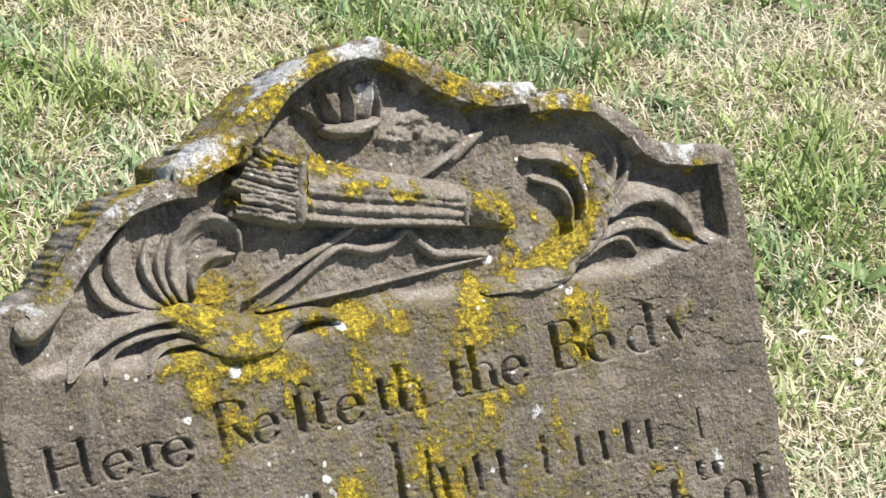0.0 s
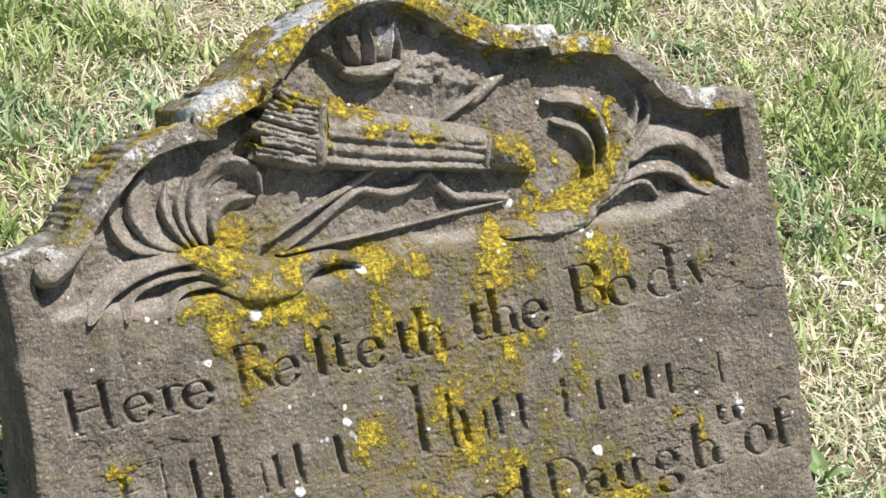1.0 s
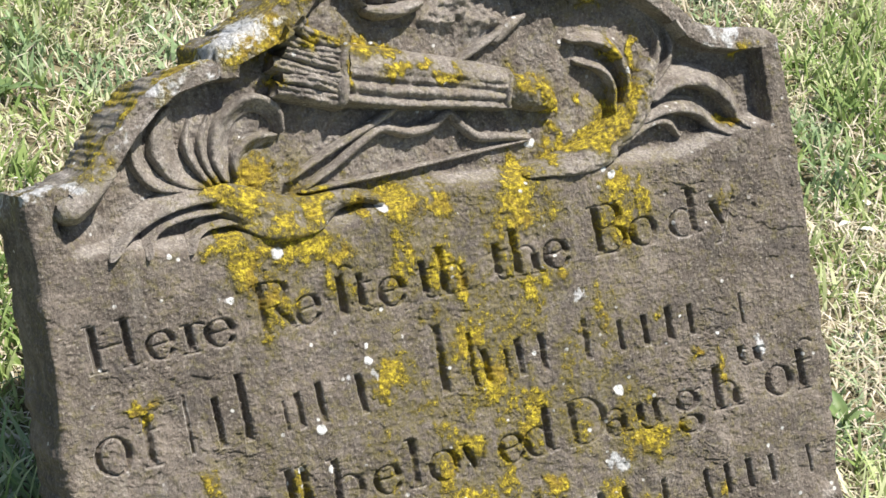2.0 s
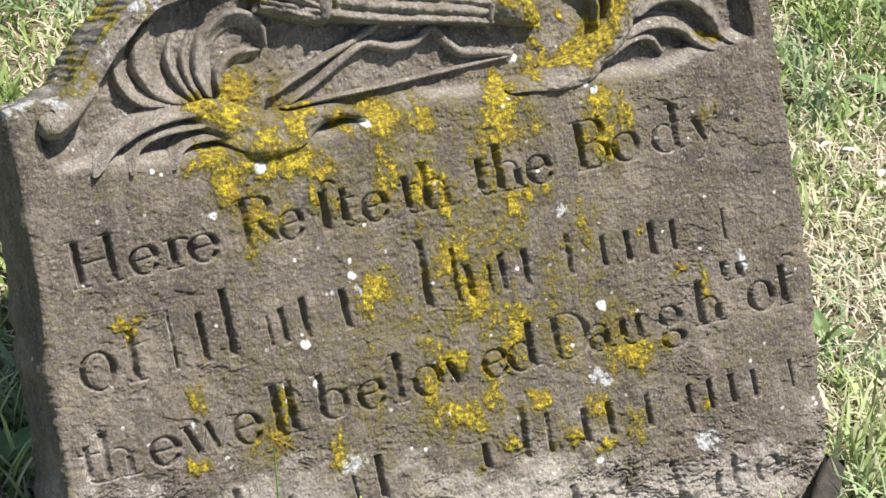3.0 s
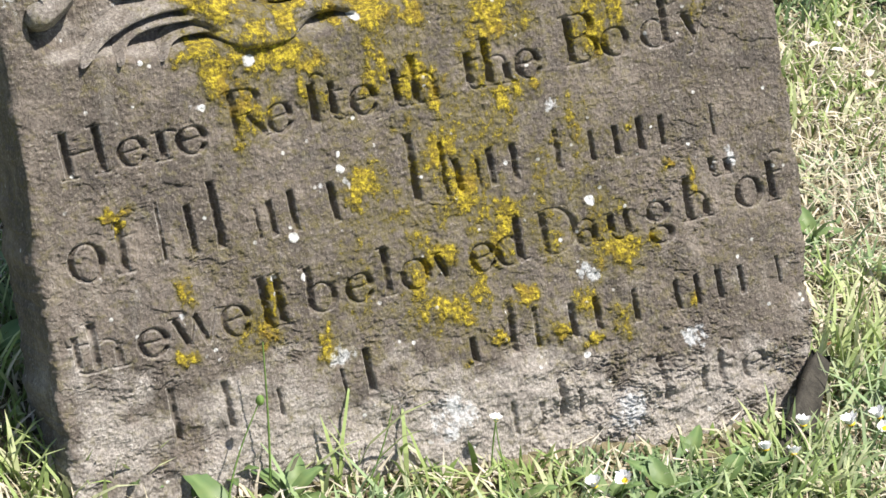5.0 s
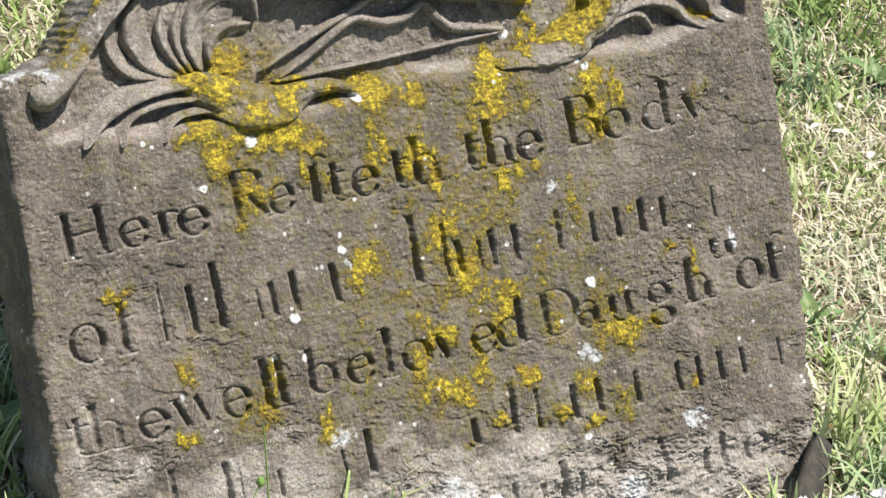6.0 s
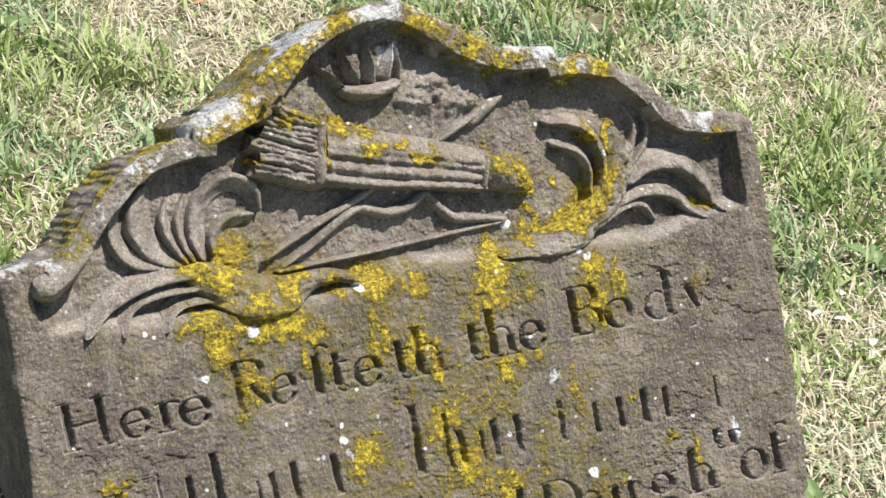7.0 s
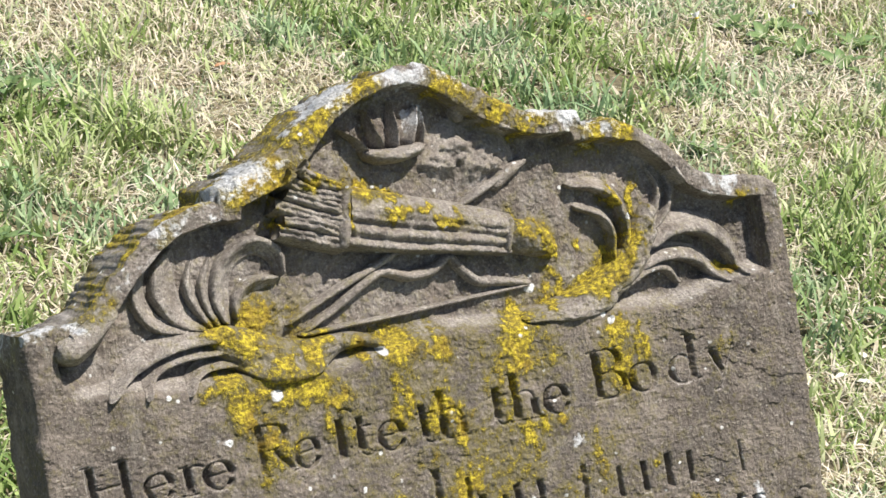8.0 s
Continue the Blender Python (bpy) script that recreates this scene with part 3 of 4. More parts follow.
    joined = {key: np.concatenate([c[key] for c in all_cover]) for key in cover}
    return mesh_object("slab", np.concatenate(all_v), faces, STONE, parent, "carved and inscribed slab with a shouldered moulded head", joined)


# ---- raised carving: strips swept along curves over the sunk ground ----
def curve_through(pts, step=1.6):
    p = np.array(pts, float)
    p = np.vstack([2 * p[0] - p[1], p, 2 * p[-1] - p[-2]])
    out, along = [], []
    for i in range(1, len(p) - 2):
        n = max(3, int(np.linalg.norm(p[i + 1] - p[i]) / step))
        for t in np.linspace(0, 1, n, endpoint=False):
            a = 2 * p[i] + (p[i + 1] - p[i - 1]) * t + (2 * p[i - 1] - 5 * p[i] + 4 * p[i + 1] - p[i + 2]) * t * t + (3 * p[i] - p[i - 1] - 3 * p[i + 1] + p[i + 2]) * t ** 3
            out.append(a / 2)
            along.append(i - 1 + t)
    out.append(p[-2])
    along.append(len(p) - 3)
    return np.array(out), np.array(along) / (len(p) - 3)


def section_round(a):
    return np.sqrt(np.clip(1 - a * a, 0, 1)) ** 0.8


def section_ridge(a):
    """A leaf folded to a sharp midrib."""
    return np.clip(1 - np.abs(a), 0, 1) ** 0.85


def section_mound(a):
    return (1 - a * a) ** 2


def section_vane(a):
    """A feather's vane: flat, with a thin groove along it."""
    return np.clip(1 - np.abs(a) ** 3, 0, 1) * (1 - 0.08 * np.exp(-(a / 0.15) ** 2))


def section_scoop(a):
    """A feathery blade: high on one edge and hollowed towards the other."""
    return smooth(1 - np.abs(a), 0, 0.22) * (0.62 + 0.38 * np.cos((a - 0.55) * 2.4))


def section_flute(a):
    """Rounded above, with three grooves running along the lower part."""
    groove = np.abs(np.sin((a + 1) * math.pi * 2.3)) * smooth(-a, -0.35, 0.0)
    back = np.where(a > 0.1, np.sqrt(np.clip(1 - ((a - 0.1) / 0.9) ** 2, 0, 1)), smooth(1 - np.abs(a), 0, 0.2))
    return back * (0.78 + 0.22 * np.maximum(groove, smooth(a, 0.0, 0.3)))


def sweep(name, parent, pts, widths, heights, section=section_round, label="", across=17, seed=0, worn=1.1, blunt=True):
    """A strip of stone along pts (mm), half widths and heights in mm given at even steps along it."""
    line, along = curve_through(pts)
    tang = np.gradient(line, axis=0)
    tang /= np.linalg.norm(tang, axis=1)[:, None] + 1e-9
    nor = np.stack([-tang[:, 1], tang[:, 0]], 1)
    w = np.interp(along, np.linspace(0, 1, len(widths)), widths)
    hh = np.interp(along, np.linspace(0, 1, len(heights)), heights)
    if blunt:
        run = np.concatenate([[0], np.cumsum(np.linalg.norm(np.diff(line, axis=0), axis=1))])
        end = np.clip(np.minimum(run, run[-1] - run) / np.maximum(w, 0.5), 0, 1)
        cap = np.sqrt(np.clip(1 - (1 - end) ** 2, 0.02, 1))
        w, hh = w * cap, hh * (0.35 + 0.65 * cap)
    a = np.linspace(-1, 1, across)
    pu = (line[:, 0][:, None] + nor[:, 0][:, None] * w[:, None] * a) * MM
    pv = (line[:, 1][:, None] + nor[:, 1][:, None] * w[:, None] * a) * MM
    prof = np.broadcast_to(section(a), pu.shape)
    rough = worn * fbm(pu, pv, 0.011, 4, 301 + seed, 0.6) - worn * 0.6 * np.abs(fbm(pu, pv * 1.6, 0.007, 3, 331 + seed, 0.6))
    sunk = sinking(pu, pv)[0]
    level = DEEP * sunk + ((hh[:, None] + 2.8) * prof * (0.45 + 0.55 * sunk) + rough * prof) * MM
    # raised carving coloured paler: some wear, some sunlight put into the colour
    cover = growth(pu.ravel(), pv.ravel(), 0.58)
    level = level + 0.0011 * smooth(cover["lichen"], 0.35, 0.6).reshape(pu.shape)
    n = len(line)
    skirt_l = np.stack([pu[:, 0], pv[:, 0], np.full(n, DEEP - 0.008)], 1)
    skirt_r = np.stack([pu[:, -1], pv[:, -1], np.full(n, DEEP - 0.008)], 1)
    body = np.stack([pu, pv, level], -1)
    allv = np.concatenate([skirt_l[:, None], body, skirt_r[:, None]], 1)
    cols = across + 2
    faces = grid_faces(n, cols)[:, ::-1].tolist()
    faces.append(list(range(cols))[::-1])
    faces.append([(n - 1) * cols + k for k in range(cols)])
    grow = growth(allv[:, :, 0].ravel(), allv[:, :, 1].ravel(), 0.58)
    return mesh_object(name, allv.reshape(-1, 3), faces, STONE, parent, label, grow)


def empty(name, parent=None):
    e = new(name)
    e.parent = parent
    return e


gravestone = empty("gravestone")
gravestone.matrix_world = SLAB
tagged(gravestone, "weathered old sandstone gravestone with yellow lichen, leaning back in grass", "gravestone")
slab(gravestone)

crown = sweep("crown", gravestone, [(-39, 521), (-26, 516), (-8, 515), (14, 519)], [4, 6.5, 6.5, 5], [15, 21, 21, 17], label="carved stone crown with pointed leaves", seed=1, worn=4.0)
for k, (pts, w) in enumerate([([(-34, 519), (-43, 531), (-56, 541)], 5), ([(-21, 520), (-27, 536), (-34, 554)], 9), ([(-9, 520), (-9, 538), (-10, 558)], 8), ([(2, 520), (7, 535), (12, 552)], 9), ([(11, 520), (14, 533), (15, 547)], 4)]):
    sweep("crown_point", crown, pts, [w * 0.95, w * 0.6, 0.4], [14, 15, 11], section_ridge, worn=2.6, seed=2 + k)

quiver = sweep("quiver", gravestone, [(-62, 473), (-18, 461), (31, 450), (77, 438)], [26, 25, 22, 18], [23, 24, 22, 19], section_flute, label="carved fluted quiver", across=33, seed=11, worn=4.5, blunt=False)
sweep("collar", quiver, [(-72, 447), (-69, 462), (-60, 500)], [6, 7, 6], [25, 27, 23], seed=12, worn=3.0)
sweep("tip", quiver, [(70, 439), (90, 434), (104, 427), (117, 417)], [14, 15, 13, 5], [22, 25, 24, 14], seed=13, worn=8.0)
sweep("tip_band", quiver, [(70, 423), (73, 437), (78, 453)], [3.5, 4, 3.5], [19, 21, 18], seed=14)
for k in range(6):
    f = k / 5
    jog = (0, 1.5, -1.2, 0.8, -1.6, 0.6)[k]
    sweep("feather", quiver, [(-68, 452 + 46 * f), (-92, 461 + 47 * f + jog), (-122 + 20 * f * f + 3 * jog, 471 + 48 * f - jog)], [8.4, 8.8, 8.0], [21 + 4 * f, 23 + 4 * f, 22 + 6 * f], section_vane, seed=20 + k, worn=5.0, across=25, blunt=False)

arrow = sweep("arrow", gravestone, [(-122, 398), (-75, 418), (-29, 436), (42, 469), (103, 495)], [2.6, 3.2, 3.6, 4.0, 3.0], [6, 8, 8, 9, 7], label="carved arrow slanting behind the quiver", seed=30)
sweep("arrow_barb", arrow, [(70, 477), (88, 489), (104, 496)], [6, 6, 2], [6, 9, 6], seed=31)
bow = sweep("bow", gravestone, [(-108, 390), (-80, 403), (-56, 417), (-36, 426), (-14, 419), (6, 420), (22, 428), (30, 420), (44, 406), (64, 402), (93, 396)], [2.4, 3.2, 4.0, 4.4, 5.0, 4.6, 4.0, 4.4, 4.6, 4.2, 3.0], [6, 7, 9, 10, 10, 10, 9, 10, 10, 9, 6], label="carved bow", seed=32)
sweep("bowstring", bow, [(-112, 388), (-30, 390), (40, 393), (93, 395)], [2.4, 2.3, 2.2, 2.0], [6, 6, 6, 5], seed=33)
sweep("ground_boss", gravestone, [(8, 500), (40, 508), (72, 500), (92, 484)], [12, 30, 27, 9], [1, 10, 9, 1], section_mound, label="worn lump of carving", seed=34, across=41, worn=9.0)

sweep("spike", gravestone, [(52, 534), (46, 541), (42, 548)], [5, 4, 0.8], [8, 11, 8], label="small broken spike of carving", seed=35)

palm = sweep("palm_branch", gravestone, [(-46, 370), (-64, 377), (-84, 377), (-110, 372), (-138, 374), (-162, 387), (-186, 402)], [4, 6, 8, 14, 19, 17, 10], [11, 14, 17, 23, 25, 21, 13], label="carved palm branch with curled fronds", seed=40, across=37, worn=4.5)
LOW_FRONDS = [
    ([(-174, 401), (-204, 402), (-231, 396), (-256, 383), (-275, 366)], [9, 10, 9, 7, 2], [15, 16, 15, 13, 10]),
    ([(-166, 388), (-199, 390), (-222, 387), (-238, 377), (-246, 362)], [5, 6.5, 6, 5, 2], [14, 14, 13, 12, 10]),
    ([(-156, 376), (-180, 380), (-200, 376), (-214, 360)], [5, 7, 6, 2], [15, 14, 13, 10]),
]
HIGH_FRONDS = [
    ([(-198, 408), (-222, 415), (-234, 431), (-234, 450), (-225, 464), (-208, 473)], [5, 7, 7, 6, 5, 2], [6, 7, 7, 6, 5, 3]),
    ([(-186, 407), (-205, 419), (-214, 438), (-212, 456), (-203, 470)], [6, 10, 12, 10, 4], [7, 7, 7, 6, 3]),
    ([(-180, 406), (-189, 423), (-194, 441), (-189, 460)], [4, 6, 6, 2], [7, 7.5, 7, 4]),
    ([(-174, 406), (-181, 424), (-182, 441), (-174, 460)], [4, 6, 6, 2], [7, 8, 7, 4]),
    ([(-166, 406), (-171, 425), (-167, 446), (-154, 459), (-137, 463), (-123, 454), (-119, 436)], [6, 9, 9, 8, 8, 7, 3], [9, 10, 10, 11, 11, 10, 7]),
    ([(-160, 408), (-156, 424), (-144, 433), (-122, 434)], [4, 7, 7, 4], [9, 10, 10, 8]),
]
for k, (pts, w, h) in enumerate(LOW_FRONDS + HIGH_FRONDS):
    sweep("frond", palm, pts, w, h, section_scoop, seed=50 + k, worn=2.2)

palm = sweep("palm_branch", gravestone, [(74, 369), (96, 371), (122, 372), (154, 380), (182, 398), (200, 420), (210, 444)], [3, 7, 11, 14, 14, 11, 6], [9, 16, 22, 25, 24, 20, 13], label="carved palm branch with curled fronds, yellow with lichen", seed=60, across=37, worn=6.0)
OUTER_FRONDS = [
    ([(290, 372), (280, 400), (256, 420), (226, 423), (198, 410)], [6, 10, 11, 11, 8], [10, 15, 17, 18, 15]),
    ([(272, 370), (246, 396), (214, 402), (188, 394)], [5, 9, 9, 7], [9, 14, 16, 15]),
    ([(231, 374), (218, 391), (198, 393), (170, 382)], [4, 7, 8, 7], [8, 12, 15, 16]),
]
INNER_FRONDS = [
    ([(180, 402), (187, 428), (180, 453), (162, 467), (136, 471)], [6, 7, 7, 7, 4], [14, 15, 15, 14, 9]),
    ([(170, 402), (173, 426), (164, 443), (140, 453)], [5, 6, 6, 4], [13, 14, 13, 9]),
    ([(192, 416), (213, 431), (223, 454), (215, 474)], [4, 5, 5, 2], [11, 9, 7, 4]),
    ([(197, 412), (224, 429), (235, 450), (229, 472)], [4, 5, 5, 2], [10, 9, 7, 4]),
]
for k, (pts, w, h) in enumerate(OUTER_FRONDS + INNER_FRONDS):
    sweep("frond", palm, pts, w, h, section_scoop, seed=70 + k, worn=2.2)
sweep("rim_scroll", gravestone, [(-262, 436), (-280, 418), (-296, 409), (-309, 414)], [9, 12, 13, 10], [22, 28, 32, 29], label="rolled end of the moulded rim", seed=80)

# ---- ground: a grassy slope that falls to the right ----
def ground_height(x, y):
    near = 1 / (1 + (np.hypot(x, y - 0.5) / 2.2) ** 2)
    z = -0.185 * x * near - 0.012
    return z + 0.022 * fbm(x, y, 0.45, 3, 401) * smooth(np.hypot(x, y), 0.15, 0.8) + 0.006 * fbm(x, y, 0.08, 3, 411)


def ground():
    r = np.concatenate([np.linspace(0, 3.2, 160), np.geomspace(3.3, 900, 40)])
    a = np.linspace(0, 2 * math.pi, 181)[:-1]
    x, y = r[:, None] * np.cos(a), 0.6 + r[:, None] * np.sin(a)
    z = ground_height(x, y)
    verts = np.stack([x, y, z], -1).reshape(-1, 3)
    i = np.arange(len(r) - 1)[:, None] * 180 + np.arange(180)[None, :]
    j = np.arange(len(r) - 1)[:, None] * 180 + (np.arange(180)[None, :] + 1) % 180
    faces = np.stack([i, i + 180, j + 180, j], -1).reshape(-1, 4)
    return tagged(mesh_object("ground", verts, faces, SOIL, None, "", {"turf": smooth(np.hypot(x / 1.1, (y - 1.0) / 1.6), 0.75, 1.05)}), "churchyard soil and dry thatch under mown grass", "ground", kind="structure")


ground()


def inside_slab(x, y, z, grow=0.0):
    p = np.stack([x, y, z], 1)
    u, n = p @ np.array(U), p @ np.array(N)
    return (np.abs(u) < 0.338 + grow) & (n < 0.004 + grow) & (n > -THICK - 0.004 - grow)


def blades(name, x, y, length, width, lean, tint, label, rows_at=((0.0, 0.8), (0.4, 1.0), (0.75, 0.7))):
    """Many tapered, bent blades in one mesh: lean is 0 upright to 1 lying flat."""
    n = len(x)
    z = ground_height(x, y)
    cool = smooth(fbm(x, y, 0.13, 3, 441), 0.08, 0.34) * (tint < 0.7)
    turn = rng.random(n) * 2 * math.pi
    face = turn + math.pi / 2 + rng.normal(0, 0.5, n)
    dx, dy = np.cos(turn), np.sin(turn)
    wx, wy = np.cos(face) * width / 2, np.sin(face) * width / 2
    rows = []
    for t, w in rows_at:
        flat = lean * (0.35 + 0.65 * t) * t * length
        up = length * t * np.sqrt(np.clip(1 - (lean * (0.35 + 0.65 * t)) ** 2, 0.01, 1))
        cx, cy, cz = x + dx * flat, y + dy * flat, z - 0.004 + up
        rows.append(np.stack([cx - wx * w, cy - wy * w, cz], 1))
        rows.append(np.stack([cx + wx * w, cy + wy * w, cz], 1))
    flat = lean * length
    rows.append(np.stack([x + dx * flat, y + dy * flat, z - 0.004 + length * np.sqrt(np.clip(1 - lean ** 2, 0.0, 1)) * 0.96 + 0.002], 1))
    verts = np.stack(rows, 1).reshape(-1, 3)
    size = 2 * len(rows_at) + 1
    b = np.arange(n)[:, None] * size
    tri = np.array([q for k in range(0, size - 3, 2) for q in ([k, k + 1, k + 3], [k, k + 3, k + 2])] + [[size - 3, size - 2, size - 1]])
    faces = (b[:, :, None] + tri[None]).reshape(-1, 3)
    ob = mesh_object(name, verts, faces, GRASS, None, "", {"tint": np.repeat(tint, size), "cool": np.repeat(cool, size)}, soft=False)
    return tagged(ob, label, "grass", kind="stuff")


def scatter(count, x0, x1, y0, y1):
    x, y = rng.uniform(x0, x1, count), rng.uniform(y0, y1, count)
    thin = smooth(np.hypot(x / 1.1, (y - 1.0) / 1.6), 1.12, 0.85)
    ok = ~inside_slab(x, y, ground_height(x, y)) & (rng.random(count) < thin) & (rng.random(count) < 0.72 + 1.3 * (fbm(x, y, 0.055, 3, 451) + 0.2))
    return x[ok], y[ok]


def dryness(x, y):
    lush = 0.20 * np.exp(-((x - 0.27) ** 2 + (y - 1.50) ** 2) / 0.07) + 0.20 * np.exp(-((x + 0.50) ** 2 + (y - 1.15) ** 2) / 0.02)
    bleached = 0.40 * np.exp(-((x + 0.36) ** 2 + (y - 1.33) ** 2) / 0.02)
    return bleached - lush + 0.75 * fbm(x, y, 0.36, 3, 421) + 0.55 * fbm(x, y, 0.09, 3, 431) + 0.30 * np.exp(-((x - 0.38) ** 2 + (y - 0.22) ** 2) / 0.03) + 0.26 * np.exp(-((x - 0.48) ** 2 + (y - 0.85) ** 2) / 0.07)


# living turf
x, y = scatter(200000, -1.2, 1.2, -0.7, 2.7)
dry = dryness(x, y)
keep = rng.random(len(x)) < 1.0 - 0.75 * smooth(dry, 0.0, 0.4)
x, y, dry = x[keep], y[keep], dry[keep]
front = smooth(np.abs(y + 0.08 - 0.5 * x), 0.14, 0.04) * (np.abs(x) < 0.4)
length = rng.gamma(4.0, 0.0056, len(x)) * (1 - 0.45 * front) * (1 - 0.25 * smooth(dry, -0.1, 0.3)) * (0.85 + 0.5 * smooth(-dry, 0.1, 0.4))
blades("grass", x, y, np.clip(length, 0.012, 0.10), rng.uniform(0.0026, 0.0062, len(x)), np.clip(rng.beta(2.6, 1.8, len(x)), 0.1, 0.97), np.clip(0.41 + 0.42 * dry + rng.normal(0, 0.18, len(x)), 0, 0.95), "short mown green grass with dry stalks")
# dead straw lying between
x, y = scatter(225000, -1.2, 1.2, -0.7, 2.7)
dry = dryness(x, y)
keep = rng.random(len(x)) < 0.40 + 0.7 * smooth(dry, -0.25, 0.25)
x, y = x[keep], y[keep]
blades("dry_grass", x, y, rng.uniform(0.012, 0.044, len(x)), rng.uniform(0.0015, 0.0034, len(x)), np.clip(rng.beta(6, 1.1, len(x)), 0.3, 0.985), np.clip(rng.normal(0.80, 0.13, len(x)), 0.45, 1), "pale dead straw lying flat in the turf", ((0.0, 0.8), (0.5, 1.0)))


# ---- broad-leaved weeds ----
def leaf_mesh(long, wide, droop):
    ts, vs = np.linspace(0, 1, 9), []
    for t in ts:
        w = wide * (0.18 + 0.82 * math.sin(min(1, t * 1.02) ** 0.8 * math.pi)) * 0.5 if t < 0.98 else 0.0004
        z = long * (0.55 * t - droop * t * t)
        for a in (-1, -0.5, 0, 0.5, 1):
            vs.append((w * a, long * t * 0.85, z + 0.25 * w * abs(a) + 0.0012 * math.sin(17 * t + 2 * a)))
    me = bpy.data.meshes.new("leaf")
    me.from_pydata(vs, [], grid_faces(9, 5).tolist())
    at = me.attributes.new("tint", "FLOAT", "POINT")
    at.data.foreach_set("value", np.array([0.35 + 0.5 * (k % 5 == 2) + 0.25 * random.random() for k in range(45)], np.float32))
    me.materials.append(LEAF)
    for p in me.polygons:
        p.use_smooth = True
    return me


LEAVES = [leaf_mesh(0.055, 0.020, 0.42), leaf_mesh(0.075, 0.022, 0.5), leaf_mesh(0.045, 0.024, 0.35), leaf_mesh(0.06, 0.013, 0.3)]


def weed(x, y, count, size, spread, toward=None):
    e = empty("weed")
    e.location = (x, y, float(ground_height(np.array([x]), np.array([y]))[0]))
    tagged(e, "low broad-leaved green weed growing in the turf", "weed", "weeds in the grass")
    for k in range(count):
        ob = new("leaf", LEAVES[k % 4])
        ob.parent = e
        ang = 360 * k / count + random.uniform(-25, 25) if toward is None else toward + random.uniform(-70, 70)
        s = size * random.uniform(0.7, 1.15)
        ob.matrix_basis = pose(0, 0, 0.002, random.uniform(0, spread), random.uniform(-14, 14), ang) @ Matrix.Diagonal((s, s, s, 1))


WEEDS_AT_STONE = [(-0.20, -0.075, 6, 0.75, 40), (-0.15, -0.09, 6, 0.9, 30), (0.105, -0.035, 6, 0.7, 45), (0.155, -0.020, 7, 0.8, 40), (0.195, -0.012, 6, 0.75, 40), (0.03, -0.055, 5, 0.7, 40), (0.225, 0.0, 5, 0.8, 40), (-0.27, -0.10, 5, 0.7, 35), (-0.40, 0.02, 6, 1.0, 40), (-0.42, -0.08, 5, 0.9, 40), (0.36, 0.16, 6, 0.9, 40), (0.42, 0.32, 6, 1.1, 35), (0.33, 0.40, 5, 0.9, 40)]
WEEDS_BEYOND = [(0.42, 1.84, 8, 0.85, 30), (0.47, 1.79, 8, 0.9, 30), (0.37, 1.87, 7, 0.8, 30), (0.53, 1.77, 7, 0.85, 30), (0.45, 1.90, 7, 0.8, 30), (0.56, 1.86, 6, 0.8, 30), (0.40, 1.77, 5, 0.7, 30), (-0.56, 0.80, 7, 1.1, 40), (-0.60, 0.95, 7, 1.0, 40), (0.48, 0.95, 6, 1.0, 35), (0.10, 1.75, 5, 0.9, 35), (0.28, 1.35, 5, 0.8, 30), (-0.62, 1.25, 7, 1.0, 45)]
for x, y, c, s, sp in WEEDS_AT_STONE + WEEDS_BEYOND:
    weed(x, y, c, s, sp)


def tuft(x, y, count, long, seed):
    """A clump of longer, broader green blades."""
    g = np.random.default_rng(seed)
    return np.full(count, x) + g.normal(0, 0.022, count), np.full(count, y) + g.normal(0, 0.022, count), g.uniform(0.6, 1.1, count) * long


TUFTS_BEYOND = [(-0.44, 1.16, 70, 0.085), (-0.40, 1.19, 60, 0.08), (-0.48, 1.20, 60, 0.085), (-0.52, 1.05, 60, 0.075), (-0.55, 0.95, 60, 0.075), (-0.52, 1.42, 50, 0.08), (-0.30, 1.55, 50, 0.07), (-0.12, 1.60, 40, 0.07), (0.42, 1.15, 50, 0.06), (0.50, 1.35, 50, 0.065), (0.36, 1.28, 40, 0.055), (-0.37, 0.02, 40, 0.09), (-0.40, 0.10, 40, 0.09), (-0.36, -0.10, 30, 0.06), (0.34, 0.12, 35, 0.07), (0.37, 0.22, 40, 0.075)]
TUFTS_AT_STONE = [(-0.135, -0.055, 6, 0.10), (-0.105, -0.062, 7, 0.10), (-0.075, -0.05, 6, 0.085), (-0.045, -0.05, 6, 0.08), (0.01, -0.045, 5, 0.07), (0.33, 0.17, 40, 0.09), (0.35, 0.24, 40, 0.09), (0.40, 0.10, 35, 0.07), (0.36, 0.34, 30, 0.07), (0.02, -0.09, 22, 0.05), (-0.06, -0.10, 22, 0.045), (0.06, -0.08, 22, 0.045), (-0.11, -0.11, 22, 0.05), (-0.31, -0.11, 40, 0.06), (0.26, -0.05, 40, 0.06), (0.17, -0.02, 50, 0.045), (0.22, 0.0, 50, 0.045), (0.30, 0.03, 50, 0.06), (-0.02, -0.09, 50, 0.045), (0.10, -0.05, 50, 0.045), (0.06, -0.05, 50, 0.04), (0.27, 0.05, 50, 0.06), (0.245, 0.012, 60, 0.06), (0.285, 0.02, 60, 0.06)]
tx, ty, tl = [np.concatenate(c) for c in zip(*[tuft(px, py, n, l, 500 + k) for k, (px, py, n, l) in enumerate(TUFTS_BEYOND + TUFTS_AT_STONE)])]
